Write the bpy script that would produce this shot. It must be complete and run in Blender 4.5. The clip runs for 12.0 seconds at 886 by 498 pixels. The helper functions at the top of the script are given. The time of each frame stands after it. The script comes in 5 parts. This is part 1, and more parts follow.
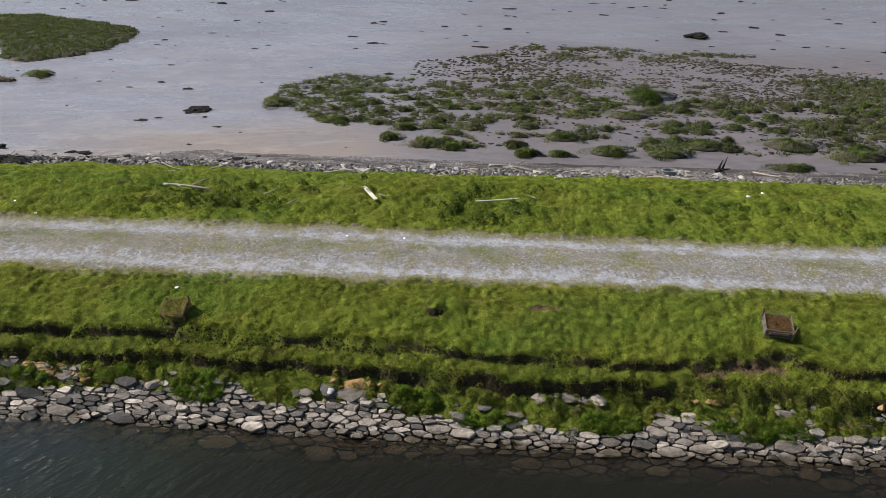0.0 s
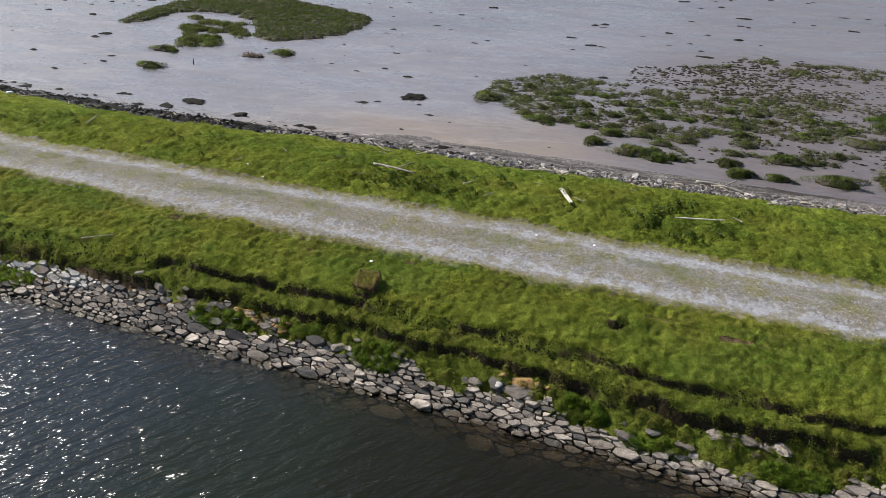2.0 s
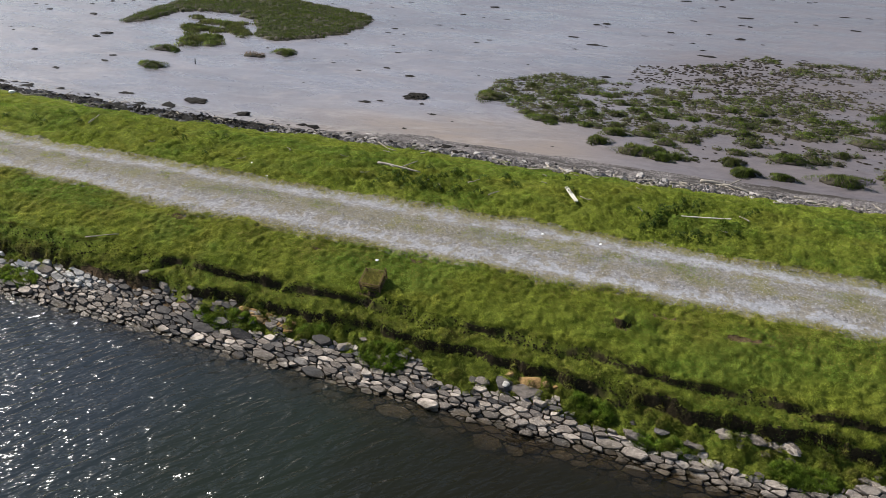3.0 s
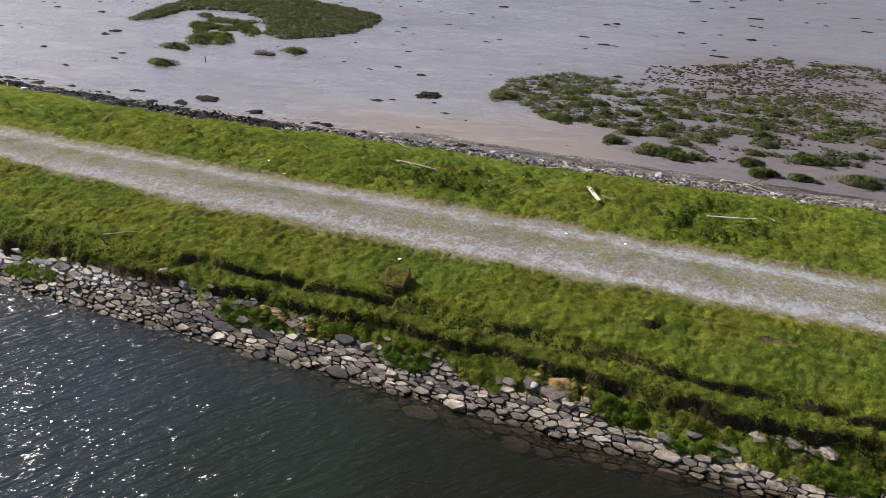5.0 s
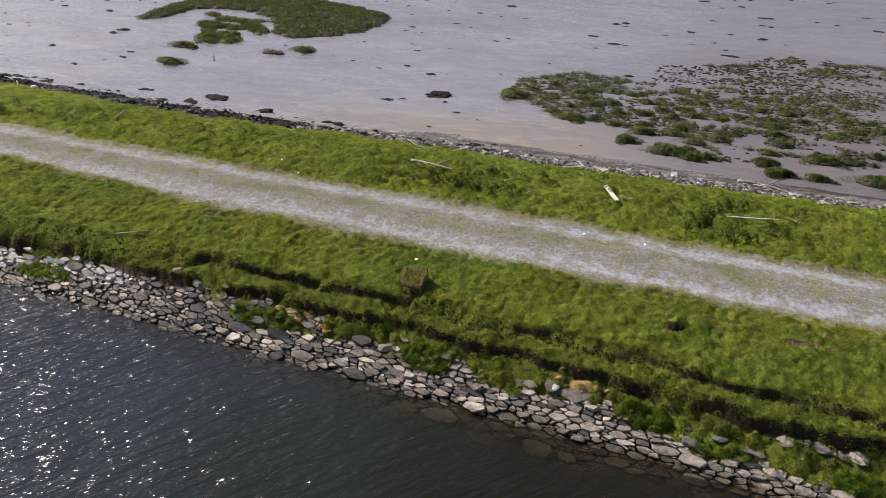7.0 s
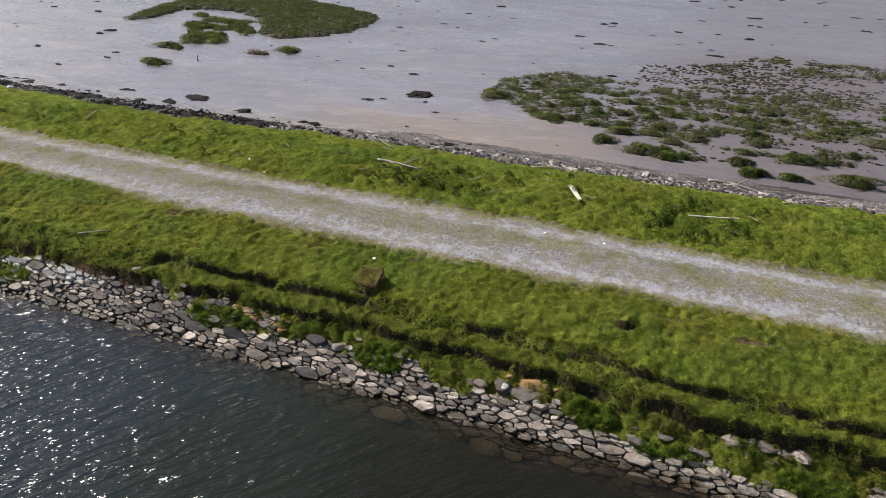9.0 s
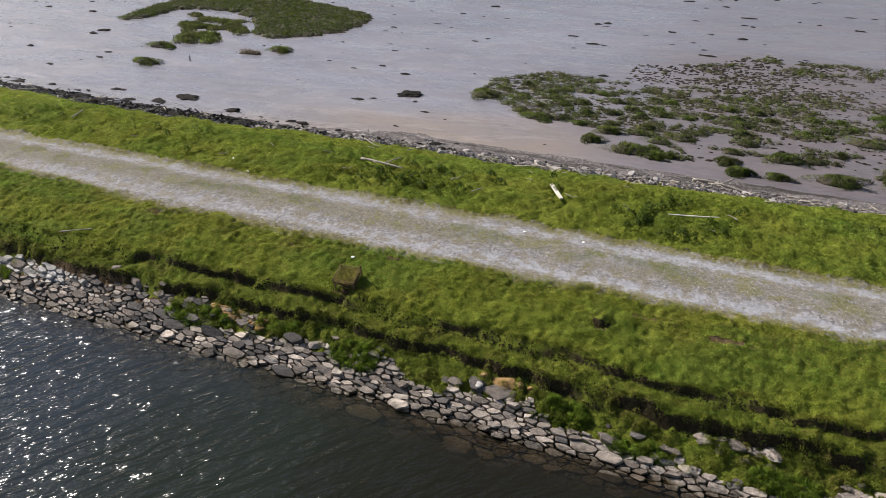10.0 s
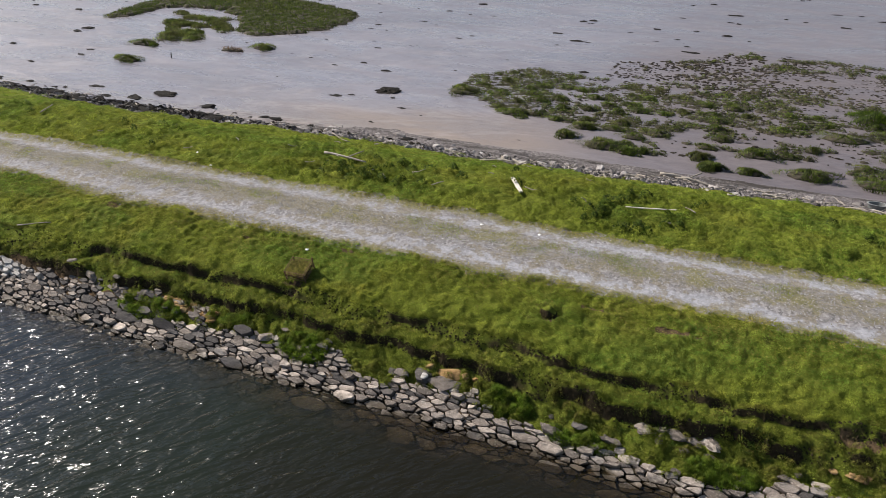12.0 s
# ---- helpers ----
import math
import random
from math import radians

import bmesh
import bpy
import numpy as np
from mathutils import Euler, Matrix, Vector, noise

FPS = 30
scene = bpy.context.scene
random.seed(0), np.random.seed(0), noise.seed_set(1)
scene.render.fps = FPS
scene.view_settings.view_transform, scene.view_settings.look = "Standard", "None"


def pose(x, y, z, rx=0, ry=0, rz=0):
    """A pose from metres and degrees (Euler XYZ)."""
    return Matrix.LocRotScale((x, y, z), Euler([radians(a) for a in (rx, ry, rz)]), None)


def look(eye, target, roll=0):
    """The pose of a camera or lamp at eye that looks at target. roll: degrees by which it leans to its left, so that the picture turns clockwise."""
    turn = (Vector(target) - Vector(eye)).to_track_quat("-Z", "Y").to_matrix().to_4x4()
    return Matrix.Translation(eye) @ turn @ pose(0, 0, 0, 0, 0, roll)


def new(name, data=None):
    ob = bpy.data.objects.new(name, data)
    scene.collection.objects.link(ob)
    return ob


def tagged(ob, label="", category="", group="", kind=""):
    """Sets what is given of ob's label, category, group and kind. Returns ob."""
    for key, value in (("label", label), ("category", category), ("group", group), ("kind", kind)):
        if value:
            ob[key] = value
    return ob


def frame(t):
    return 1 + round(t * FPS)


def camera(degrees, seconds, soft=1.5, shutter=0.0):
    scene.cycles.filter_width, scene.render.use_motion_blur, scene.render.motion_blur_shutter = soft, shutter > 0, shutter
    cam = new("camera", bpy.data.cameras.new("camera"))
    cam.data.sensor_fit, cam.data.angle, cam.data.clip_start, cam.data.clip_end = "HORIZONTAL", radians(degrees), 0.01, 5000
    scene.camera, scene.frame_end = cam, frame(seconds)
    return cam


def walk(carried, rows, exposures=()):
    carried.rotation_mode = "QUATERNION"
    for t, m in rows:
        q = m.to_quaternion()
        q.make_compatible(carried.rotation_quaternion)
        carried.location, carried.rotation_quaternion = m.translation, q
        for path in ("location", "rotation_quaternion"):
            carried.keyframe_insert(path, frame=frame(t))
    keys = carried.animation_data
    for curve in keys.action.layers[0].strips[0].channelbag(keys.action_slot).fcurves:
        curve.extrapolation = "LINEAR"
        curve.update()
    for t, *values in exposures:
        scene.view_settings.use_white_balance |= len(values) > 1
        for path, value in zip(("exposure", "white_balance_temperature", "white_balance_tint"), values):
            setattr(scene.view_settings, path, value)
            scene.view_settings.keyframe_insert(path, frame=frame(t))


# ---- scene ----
cam = camera(63.6, 12.0, 0.75)
PATH = [
    (0, (0.083, -0.4, 8.017), (-0.069, 1.366, 7.09), 0.5),
    (0.5, (0.092, -0.436, 8.048), (-0.196, 1.312, 7.119), 0.6),
    (1, (0.12, -0.423, 8.028), (-0.395, 1.27, 7.097), 0.7),
    (1.5, (0.16, -0.405, 8.011), (-0.496, 1.239, 7.08), 0.8),
    (2, (0.107, -0.407, 8.002), (-0.552, 1.235, 7.07), 0.8),
    (2.5, (0.036, -0.427, 7.976), (-0.622, 1.217, 7.045), 0.8),
    (3, (-0.059, -0.428, 7.944), (-0.717, 1.215, 7.012), 0.8),
    (5, (-0.644, -0.47, 7.792), (-1.305, 1.172, 6.862), 1.0),
    (5.5, (-0.86, -0.471, 7.751), (-1.523, 1.171, 6.822), 1.0),
    (6, (-1.052, -0.476, 7.707), (-1.716, 1.166, 6.778), 1.0),
    (6.5, (-1.109, -0.451, 7.678), (-1.775, 1.19, 6.749), 1.0),
    (7, (-1.043, -0.413, 7.678), (-1.713, 1.226, 6.748), 1.0),
    (9, (-0.037, -0.002, 7.651), (-0.712, 1.636, 6.723), 0.9),
    (9.5, (0.22, 0.081, 7.652), (-0.455, 1.719, 6.725), 0.9),
    (10, (0.484, 0.172, 7.633), (-0.193, 1.809, 6.706), 0.9),
    (10.5, (0.783, 0.276, 7.581), (0.105, 1.913, 6.654), 0.9),
    (11, (1.118, 0.401, 7.539), (0.438, 2.038, 6.611), 0.8),
    (11.5, (1.404, 0.508, 7.517), (0.725, 2.144, 6.589), 0.8),
    (12, (1.568, 0.563, 7.465), (0.889, 2.2, 6.538), 0.8),
]
walk(cam, [(t, look(eye, target, roll)) for t, eye, target, roll in PATH],
     [(0.0, 0.4, 6500, 10), (2.5, 0.4, 6500, 10), (5.0, 0.4, 6680, 13), (12.0, 0.4, 6680, 13)])

# ---------------------------------------------------------------- light
SUN_AZ, SUN_EL = 80.0, 43.0          # degrees to the left of +y, degrees above the horizon
world = bpy.data.worlds.new("sky")
scene.world = world
world.use_nodes = True
wn = world.node_tree
sky = wn.nodes.new("ShaderNodeTexSky")
sky.sky_type = "NISHITA"
sky.sun_disc = False
sky.sun_elevation = radians(SUN_EL)
sky.sun_rotation = radians(-SUN_AZ)
sky.dust_density = 1.0
wn.nodes["Background"].inputs["Strength"].default_value = 0.076
wn.links.new(sky.outputs[0], wn.nodes["Background"].inputs["Color"])
sun = new("sun", bpy.data.lights.new("sun", "SUN"))
sun.data.energy, sun.data.angle, sun.data.color = 5.0, radians(0.55), (1.0, 0.95, 0.87)
to_sun = Vector((-math.sin(radians(SUN_AZ)), math.cos(radians(SUN_AZ)), math.tan(radians(SUN_EL))))
sun.matrix_world = look(to_sun * 100, (0, 0, 0))


# ---------------------------------------------------------------- materials
class Mat:
    """A small builder for one procedural material."""

    def __init__(self, name, roughness=0.8, specular=0.3):
        self.m = bpy.data.materials.new(name)
        self.m.use_nodes = True
        self.nt = self.m.node_tree
        self.b = self.nt.nodes["Principled BSDF"]
        self.b.inputs["Roughness"].default_value = roughness
        self.b.inputs["Specular IOR Level"].default_value = specular
        self.geo = self.nt.nodes.new("ShaderNodeNewGeometry")
        self.pos = self.geo.outputs["Position"]
        self.island = self.geo.outputs["Random Per Island"]
        self.rand = self.nt.nodes.new("ShaderNodeObjectInfo").outputs["Random"]

    def put(self, socket, value):
        if isinstance(value, bpy.types.NodeSocket):
            self.nt.links.new(value, socket)
        elif isinstance(value, tuple) and len(value) == 3 and socket.type == "RGBA":
            socket.default_value = (*value, 1)
        else:
            socket.default_value = value

    def set(self, name, value):
        self.put(self.b.inputs[name], value)
        return self

    def scaled(self, sx, sy, sz, turn=0.0):
        src = self.pos
        if turn:
            t = self.nt.nodes.new("ShaderNodeVectorRotate")
            t.rotation_type = "Z_AXIS"
            t.inputs["Angle"].default_value = radians(-turn)
            self.nt.links.new(src, t.inputs["Vector"])
            src = t.outputs[0]
        n = self.nt.nodes.new("ShaderNodeMapping")
        n.inputs["Scale"].default_value = (sx, sy, sz)
        self.nt.links.new(src, n.inputs["Vector"])
        return n.outputs[0]

    def noise(self, scale, detail=3.0, rough=0.55, vec=None, warp=0.0):
        n = self.nt.nodes.new("ShaderNodeTexNoise")
        n.inputs["Scale"].default_value = scale
        n.inputs["Detail"].default_value = detail
        n.inputs["Roughness"].default_value = rough
        n.inputs["Distortion"].default_value = warp
        self.nt.links.new(vec or self.pos, n.inputs["Vector"])
        return n.outputs["Fac"]

    def cells(self, scale, out="Color", feature="F1", vec=None):
        n = self.nt.nodes.new("ShaderNodeTexVoronoi")
        n.feature = feature
        n.inputs["Scale"].default_value = scale
        self.nt.links.new(vec or self.pos, n.inputs["Vector"])
        return n.outputs[out]

    def ramp(self, fac, stops):
        n = self.nt.nodes.new("ShaderNodeValToRGB")
        e = n.color_ramp.elements
        while len(e) < len(stops):
            e.new(0.5)
        for s, (p, c) in zip(e, stops):
            s.position = p
            s.color = (*c, 1) if isinstance(c, tuple) else (c, c, c, 1)
        self.put(n.inputs["Fac"], fac)
        return n.outputs["Color"]

    def mix(self, fac, a, b, mode="MIX"):
        n = self.nt.nodes.new("ShaderNodeMix")
        n.data_type, n.blend_type = "RGBA", mode
        self.put(n.inputs[0], fac)
        self.put(n.inputs[6], a)
        self.put(n.inputs[7], b)
        return n.outputs[2]

    def calc(self, op, a, b=0.0, clamp=False):
        n = self.nt.nodes.new("ShaderNodeMath")
        n.operation, n.use_clamp = op, clamp
        self.put(n.inputs[0], a)
        self.put(n.inputs[1], b)
        return n.outputs[0]

    def span(self, value, lo, hi, a=0.0, b=1.0):
        n = self.nt.nodes.new("ShaderNodeMapRange")
        n.interpolation_type = "SMOOTHSTEP"
        for key, x in (("Value", value), ("From Min", lo), ("From Max", hi), ("To Min", a), ("To Max", b)):
            self.put(n.inputs[key], x)
        return n.outputs[0]

    def axis(self, which, vec=None):
        n = self.nt.nodes.new("ShaderNodeSeparateXYZ")
        self.nt.links.new(vec or self.pos, n.inputs[0])
        return n.outputs[which]

    def across(self):
        """The plan's cross coordinate v: y less the causeway's drift."""
        return self.calc("SUBTRACT", self.axis("Y"), self.calc("MULTIPLY", self.axis("X"), DRIFT))

    def bump(self, height, distance=0.02, strength=1.0):
        n = self.nt.nodes.new("ShaderNodeBump")
        n.inputs["Strength"].default_value = strength
        n.inputs["Distance"].default_value = distance
        self.nt.links.new(height, n.inputs["Height"])
        self.nt.links.new(n.outputs[0], self.b.inputs["Normal"])
        return self


DRIFT = 0.015                        # the causeway drifts by this much per metre along x


def leaf_material(name, stops, dry, dry_amount=0.35, scale=0.8, through_light=0.3, lumps=4.0, swing=0.28, cool=0.0):
    """Blades: each its own shade, patches of a drier and of a cooler colour, some light let through; they shade with the sod that carries them."""
    k = Mat(name, 0.7, 0.14)
    c = k.ramp(k.island, stops)
    patch = k.span(k.noise(scale, 4, 0.6), 0.44, 0.66, 0.0, dry_amount)
    c = k.mix(patch, c, dry)
    c = k.mix(k.span(k.noise(0.45, 4, 0.6, k.scaled(0.5, 1.3, 1)), 0.46, 0.6, 0.0, cool), c, k.mix(1.0, c, (0.72, 0.94, 1.05), "MULTIPLY"))
    lump = k.span(k.noise(lumps, 3, 0.6), 0.34, 0.66, 1 - swing, 1 + swing)
    grey = k.nt.nodes.new("ShaderNodeCombineColor")
    for s in grey.inputs:
        k.put(s, lump)
    c = k.mix(1.0, c, grey.outputs[0], "MULTIPLY")
    c = k.mix(k.span(k.noise(3.2 * lumps, 2, 0.6), 0.42, 0.6, 0.0, 0.75), c, k.mix(1.0, c, (0.5, 0.58, 0.5), "MULTIPLY"))
    k.set("Base Color", c)
    up = k.nt.nodes.new("ShaderNodeMix")
    up.data_type = "VECTOR"
    k.put(up.inputs[0], 0.88)
    k.put(up.inputs[4], k.geo.outputs["Normal"])
    sod = k.nt.nodes.new("ShaderNodeAttribute")
    sod.attribute_name = "sod"
    lifted = k.nt.nodes.new("ShaderNodeVectorMath")
    lifted.operation = "ADD"
    k.put(lifted.inputs[0], sod.outputs["Vector"])
    k.put(lifted.inputs[1], (0.0, 0.0, 0.1))
    unit = k.nt.nodes.new("ShaderNodeVectorMath")
    unit.operation = "NORMALIZE"
    k.put(unit.inputs[0], lifted.outputs[0])
    k.put(up.inputs[5], unit.outputs[0])
    k.set("Normal", up.outputs[1])
    tr = k.nt.nodes.new("ShaderNodeBsdfTranslucent")
    k.put(tr.inputs["Color"], c)
    mx = k.nt.nodes.new("ShaderNodeMixShader")
    mx.inputs[0].default_value = through_light
    k.nt.links.new(k.b.outputs[0], mx.inputs[1])
    k.nt.links.new(tr.outputs[0], mx.inputs[2])
    k.nt.links.new(mx.outputs[0], k.nt.nodes["Material Output"].inputs["Surface"])
    return k.m


def turf_material():
    k = Mat("turf", 0.95, 0.1)
    g = k.ramp(k.noise(9, 5, 0.7), [(0.3, (0.085, 0.108, 0.014)), (0.55, (0.15, 0.178, 0.024)), (0.75, (0.2, 0.22, 0.038))])
    soil = k.ramp(k.noise(14, 4, 0.7), [(0.3, (0.018, 0.014, 0.008)), (0.7, (0.06, 0.045, 0.024))])
    steep = k.span(k.axis("Z", k.geo.outputs["Normal"]), 0.45, 0.7, 1.0, 0.0)
    c = k.mix(steep, g, soil)
    worn = k.span(k.noise(1.1, 4, 0.7), 0.62, 0.74, 0.0, 0.8)
    c = k.mix(worn, c, soil)
    return k.set("Base Color", c).bump(k.noise(25, 5, 0.7), 0.05).m


def gravel_material():
    k = Mat("track_gravel", 0.85, 0.3)
    v = k.across()
    wob = k.calc("MULTIPLY", k.calc("SUBTRACT", k.noise(0.8, 4, 0.55), 0.5), 0.8)
    v = k.calc("ADD", v, wob)
    stone = k.ramp(k.cells(15), [(0.0, (0.075, 0.073, 0.073)), (0.5, (0.25, 0.246, 0.25)), (1.0, (0.52, 0.515, 0.53))])
    fine = k.ramp(k.noise(34, 2, 0.6), [(0.3, (0.11, 0.106, 0.106)), (0.7, (0.35, 0.345, 0.352))])
    c = k.mix(0.38, stone, fine)
    c = k.mix(1.0, c, (0.78, 0.765, 0.755), "MULTIPLY")
    west = k.span(k.axis("X"), -12.0, -1.0, 0.62, 0.0)
    worn_rut = k.calc("MAXIMUM", k.calc("MULTIPLY", k.span(v, 14.66, 14.8), k.span(v, 15.1, 15.26, 1.0, 0.0)),
                      k.calc("MULTIPLY", k.span(v, 16.28, 16.42), k.span(v, 16.68, 16.84, 1.0, 0.0)))
    dust = k.ramp(k.noise(12, 3, 0.55), [(0.34, (0.215, 0.219, 0.236)), (0.5, (0.28, 0.286, 0.308)), (0.66, (0.35, 0.357, 0.384))])
    c = k.mix(k.calc("MULTIPLY", k.calc("MULTIPLY", worn_rut, k.calc("SUBTRACT", 1.0, k.calc("MULTIPLY", west, 0.85))), k.span(k.noise(1.5, 5, 0.62, k.scaled(0.55, 1.6, 1)), 0.38, 0.52, 0.2, 0.85)), c, dust)
    dirt = k.ramp(k.noise(14, 2, 0.6), [(0.3, (0.09, 0.075, 0.05)), (0.7, (0.24, 0.21, 0.15))])
    c = k.mix(k.span(k.noise(2.6, 4, 0.7), 0.48, 0.58, 0.0, 0.7), c, dirt)
    mid = k.calc("MULTIPLY", k.span(v, 15.25, 15.6), k.span(v, 16.1, 16.35, 1.0, 0.0))
    edge = k.nt.nodes.new("ShaderNodeAttribute")
    edge.attribute_name = "inset"
    rim = k.calc("MULTIPLY", k.span(k.noise(4.5, 3, 0.7), 0.4, 0.52, 0.25, 1.0), k.span(k.calc("ADD", edge.outputs["Fac"], k.calc("MULTIPLY", k.calc("SUBTRACT", k.noise(3.5, 4, 0.7), 0.5), 0.5)), 0.05, 0.34, 1.0, 0.0))
    dry = k.calc("MULTIPLY", mid, k.calc("ADD", west, k.span(k.noise(0.9, 5, 0.7, k.scaled(0.7, 1.6, 1)), 0.43, 0.55, 0.25, 0.82), True))
    earth = k.ramp(k.noise(13, 2, 0.65), [(0.3, (0.085, 0.076, 0.054)), (0.7, (0.215, 0.195, 0.145))])
    c = k.mix(dry, c, earth)
    sown = k.calc("MULTIPLY", k.calc("MAXIMUM", k.calc("MULTIPLY", mid, 0.85), rim), k.span(k.noise(1.3, 5, 0.7), 0.51, 0.59, 0.0, 0.8))
    moss = k.ramp(k.noise(13, 2, 0.65), [(0.3, (0.085, 0.085, 0.03)), (0.7, (0.19, 0.175, 0.065))])
    c = k.mix(k.calc("MAXIMUM", sown, k.calc("MULTIPLY", rim, 0.9)), c, moss)
    h = k.calc("MULTIPLY", k.noise(16, 2, 0.6), k.calc("SUBTRACT", 1.0, k.calc("MULTIPLY", worn_rut, 0.65)))
    return k.set("Base Color", c).bump(h, 0.014).m


def mud_material():
    k = Mat("wet_mud", 0.3, 0.5)
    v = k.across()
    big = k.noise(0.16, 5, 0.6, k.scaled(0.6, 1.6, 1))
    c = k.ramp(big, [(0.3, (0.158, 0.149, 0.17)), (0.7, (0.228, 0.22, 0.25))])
    # mud turns darker and bluer far out: reflected sky put into the base colour
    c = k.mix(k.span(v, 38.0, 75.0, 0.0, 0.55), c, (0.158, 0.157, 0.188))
    sand = k.calc("MULTIPLY", k.span(k.calc("ADD", v, k.calc("MULTIPLY", big, 6.0)), 30.5, 38.0, 0.8, 0.0),
                  k.calc("MULTIPLY", k.span(k.axis("X"), -26.0, -12.0), k.span(k.axis("X"), -7.0, -1.0, 1.0, 0.0)))
    c = k.mix(sand, c, (0.235, 0.188, 0.15))
    wash = k.span(k.noise(0.22, 6, 0.6, k.scaled(0.5, 1.4, 1, 12), 2.2), 0.5, 0.535)
    wash = k.calc("MULTIPLY", wash, k.span(k.noise(0.22, 6, 0.6, k.scaled(0.5, 1.4, 1, 12), 2.2), 0.535, 0.57, 1.0, 0.0))
    c = k.mix(k.calc("MULTIPLY", wash, 0.24), c, (0.38, 0.35, 0.34))
    grain = k.noise(3.0, 6, 0.7, k.scaled(0.5, 1.3, 1))
    c = k.mix(k.span(grain, 0.48, 0.72, 0.0, 0.5), c, (0.115, 0.1, 0.1))
    drained = k.calc("MULTIPLY", k.span(k.calc("ADD", k.axis("X"), k.calc("MULTIPLY", big, 8.0)), -6.0, 6.0), k.span(v, 46.0, 56.0, 1.0, 0.35))
    c = k.mix(k.calc("MULTIPLY", drained, 0.9), c, k.ramp(grain, [(0.3, (0.085, 0.072, 0.074)), (0.7, (0.16, 0.138, 0.14))]))
    k.set("Base Color", c)
    film = k.span(k.noise(0.35, 6, 0.65, k.scaled(0.6, 1.3, 1), 0.6), 0.35, 0.65)
    k.set("Roughness", k.calc("ADD", k.calc("ADD", k.calc("MULTIPLY", drained, 0.2), k.calc("MULTIPLY", film, 0.26)), k.calc("ADD", k.calc("MULTIPLY", sand, 0.15), 0.2)))
    h = k.calc("ADD", k.noise(5, 5, 0.7), k.calc("MULTIPLY", k.noise(0.9, 4, 0.6, k.scaled(0.5, 1.3, 1)), 1.2))
    return k.bump(h, 0.03, 0.5).m


def shingle_material():
    k = Mat("shingle", 0.8, 0.3)
    c = k.ramp(k.cells(16), [(0.0, (0.05, 0.044, 0.044)), (0.55, (0.16, 0.14, 0.136)), (1.0, (0.36, 0.335, 0.325))])
    weed = k.span(k.noise(0.8, 5, 0.7, k.scaled(0.35, 1.2, 1)), 0.45, 0.62)
    c = k.mix(weed, c, (0.05, 0.042, 0.036))
    h = k.calc("ADD", k.cells(16, "Distance"), k.noise(30, 3, 0.7))
    return k.set("Base Color", c).bump(h, 0.05).m


def bed_material():
    k = Mat("lake_bed", 0.9, 0.2)
    c = k.ramp(k.noise(1.3, 5, 0.6), [(0.3, (0.01, 0.01, 0.006)), (0.7, (0.04, 0.033, 0.018))])
    return k.set("Base Color", c).bump(k.noise(6, 4, 0.6), 0.06).m


def stone_material(name, dark, mid, pale, lichen=0.12, lichen_colour=(0.42, 0.4, 0.36), own=True, tidal=1.0):
    k = Mat(name, 0.85, 0.3)
    c = k.ramp(k.rand if own else k.island, [(0.0, dark), (0.5, mid), (1.0, pale)])
    vein = k.noise(9, 6, 0.7, k.scaled(0.7, 1.2, 1.5, 25), 0.5)
    c = k.mix(k.span(vein, 0.35, 0.7, 0.0, 0.75), c, tuple(0.5 * a for a in mid))
    c = k.mix(k.span(k.noise(28, 4, 0.7), 0.5, 0.75, 0.0, 0.5), c, tuple(min(1, 1.35 * a) for a in pale))
    c = k.mix(k.span(k.noise(3.4, 5, 0.75), 0.6, 0.72, 0.0, lichen * 4), c, lichen_colour)
    tide = k.calc("ADD", k.axis("Z"), k.calc("MULTIPLY", k.calc("SUBTRACT", k.noise(2.0, 4, 0.6), 0.5), 0.25))
    wet = k.span(tide, -2.19, -2.08, tidal, 0.0)
    weed = k.ramp(k.noise(7, 4, 0.6), [(0.3, (0.02, 0.016, 0.009)), (0.7, (0.075, 0.055, 0.03))])
    c = k.mix(k.calc("MULTIPLY", wet, 0.88), c, weed)
    k.set("Base Color", c)
    k.set("Roughness", k.calc("SUBTRACT", 0.85, k.calc("MULTIPLY", wet, 0.62)))
    return k.bump(k.calc("ADD", vein, k.noise(40, 4, 0.7)), 0.02).m


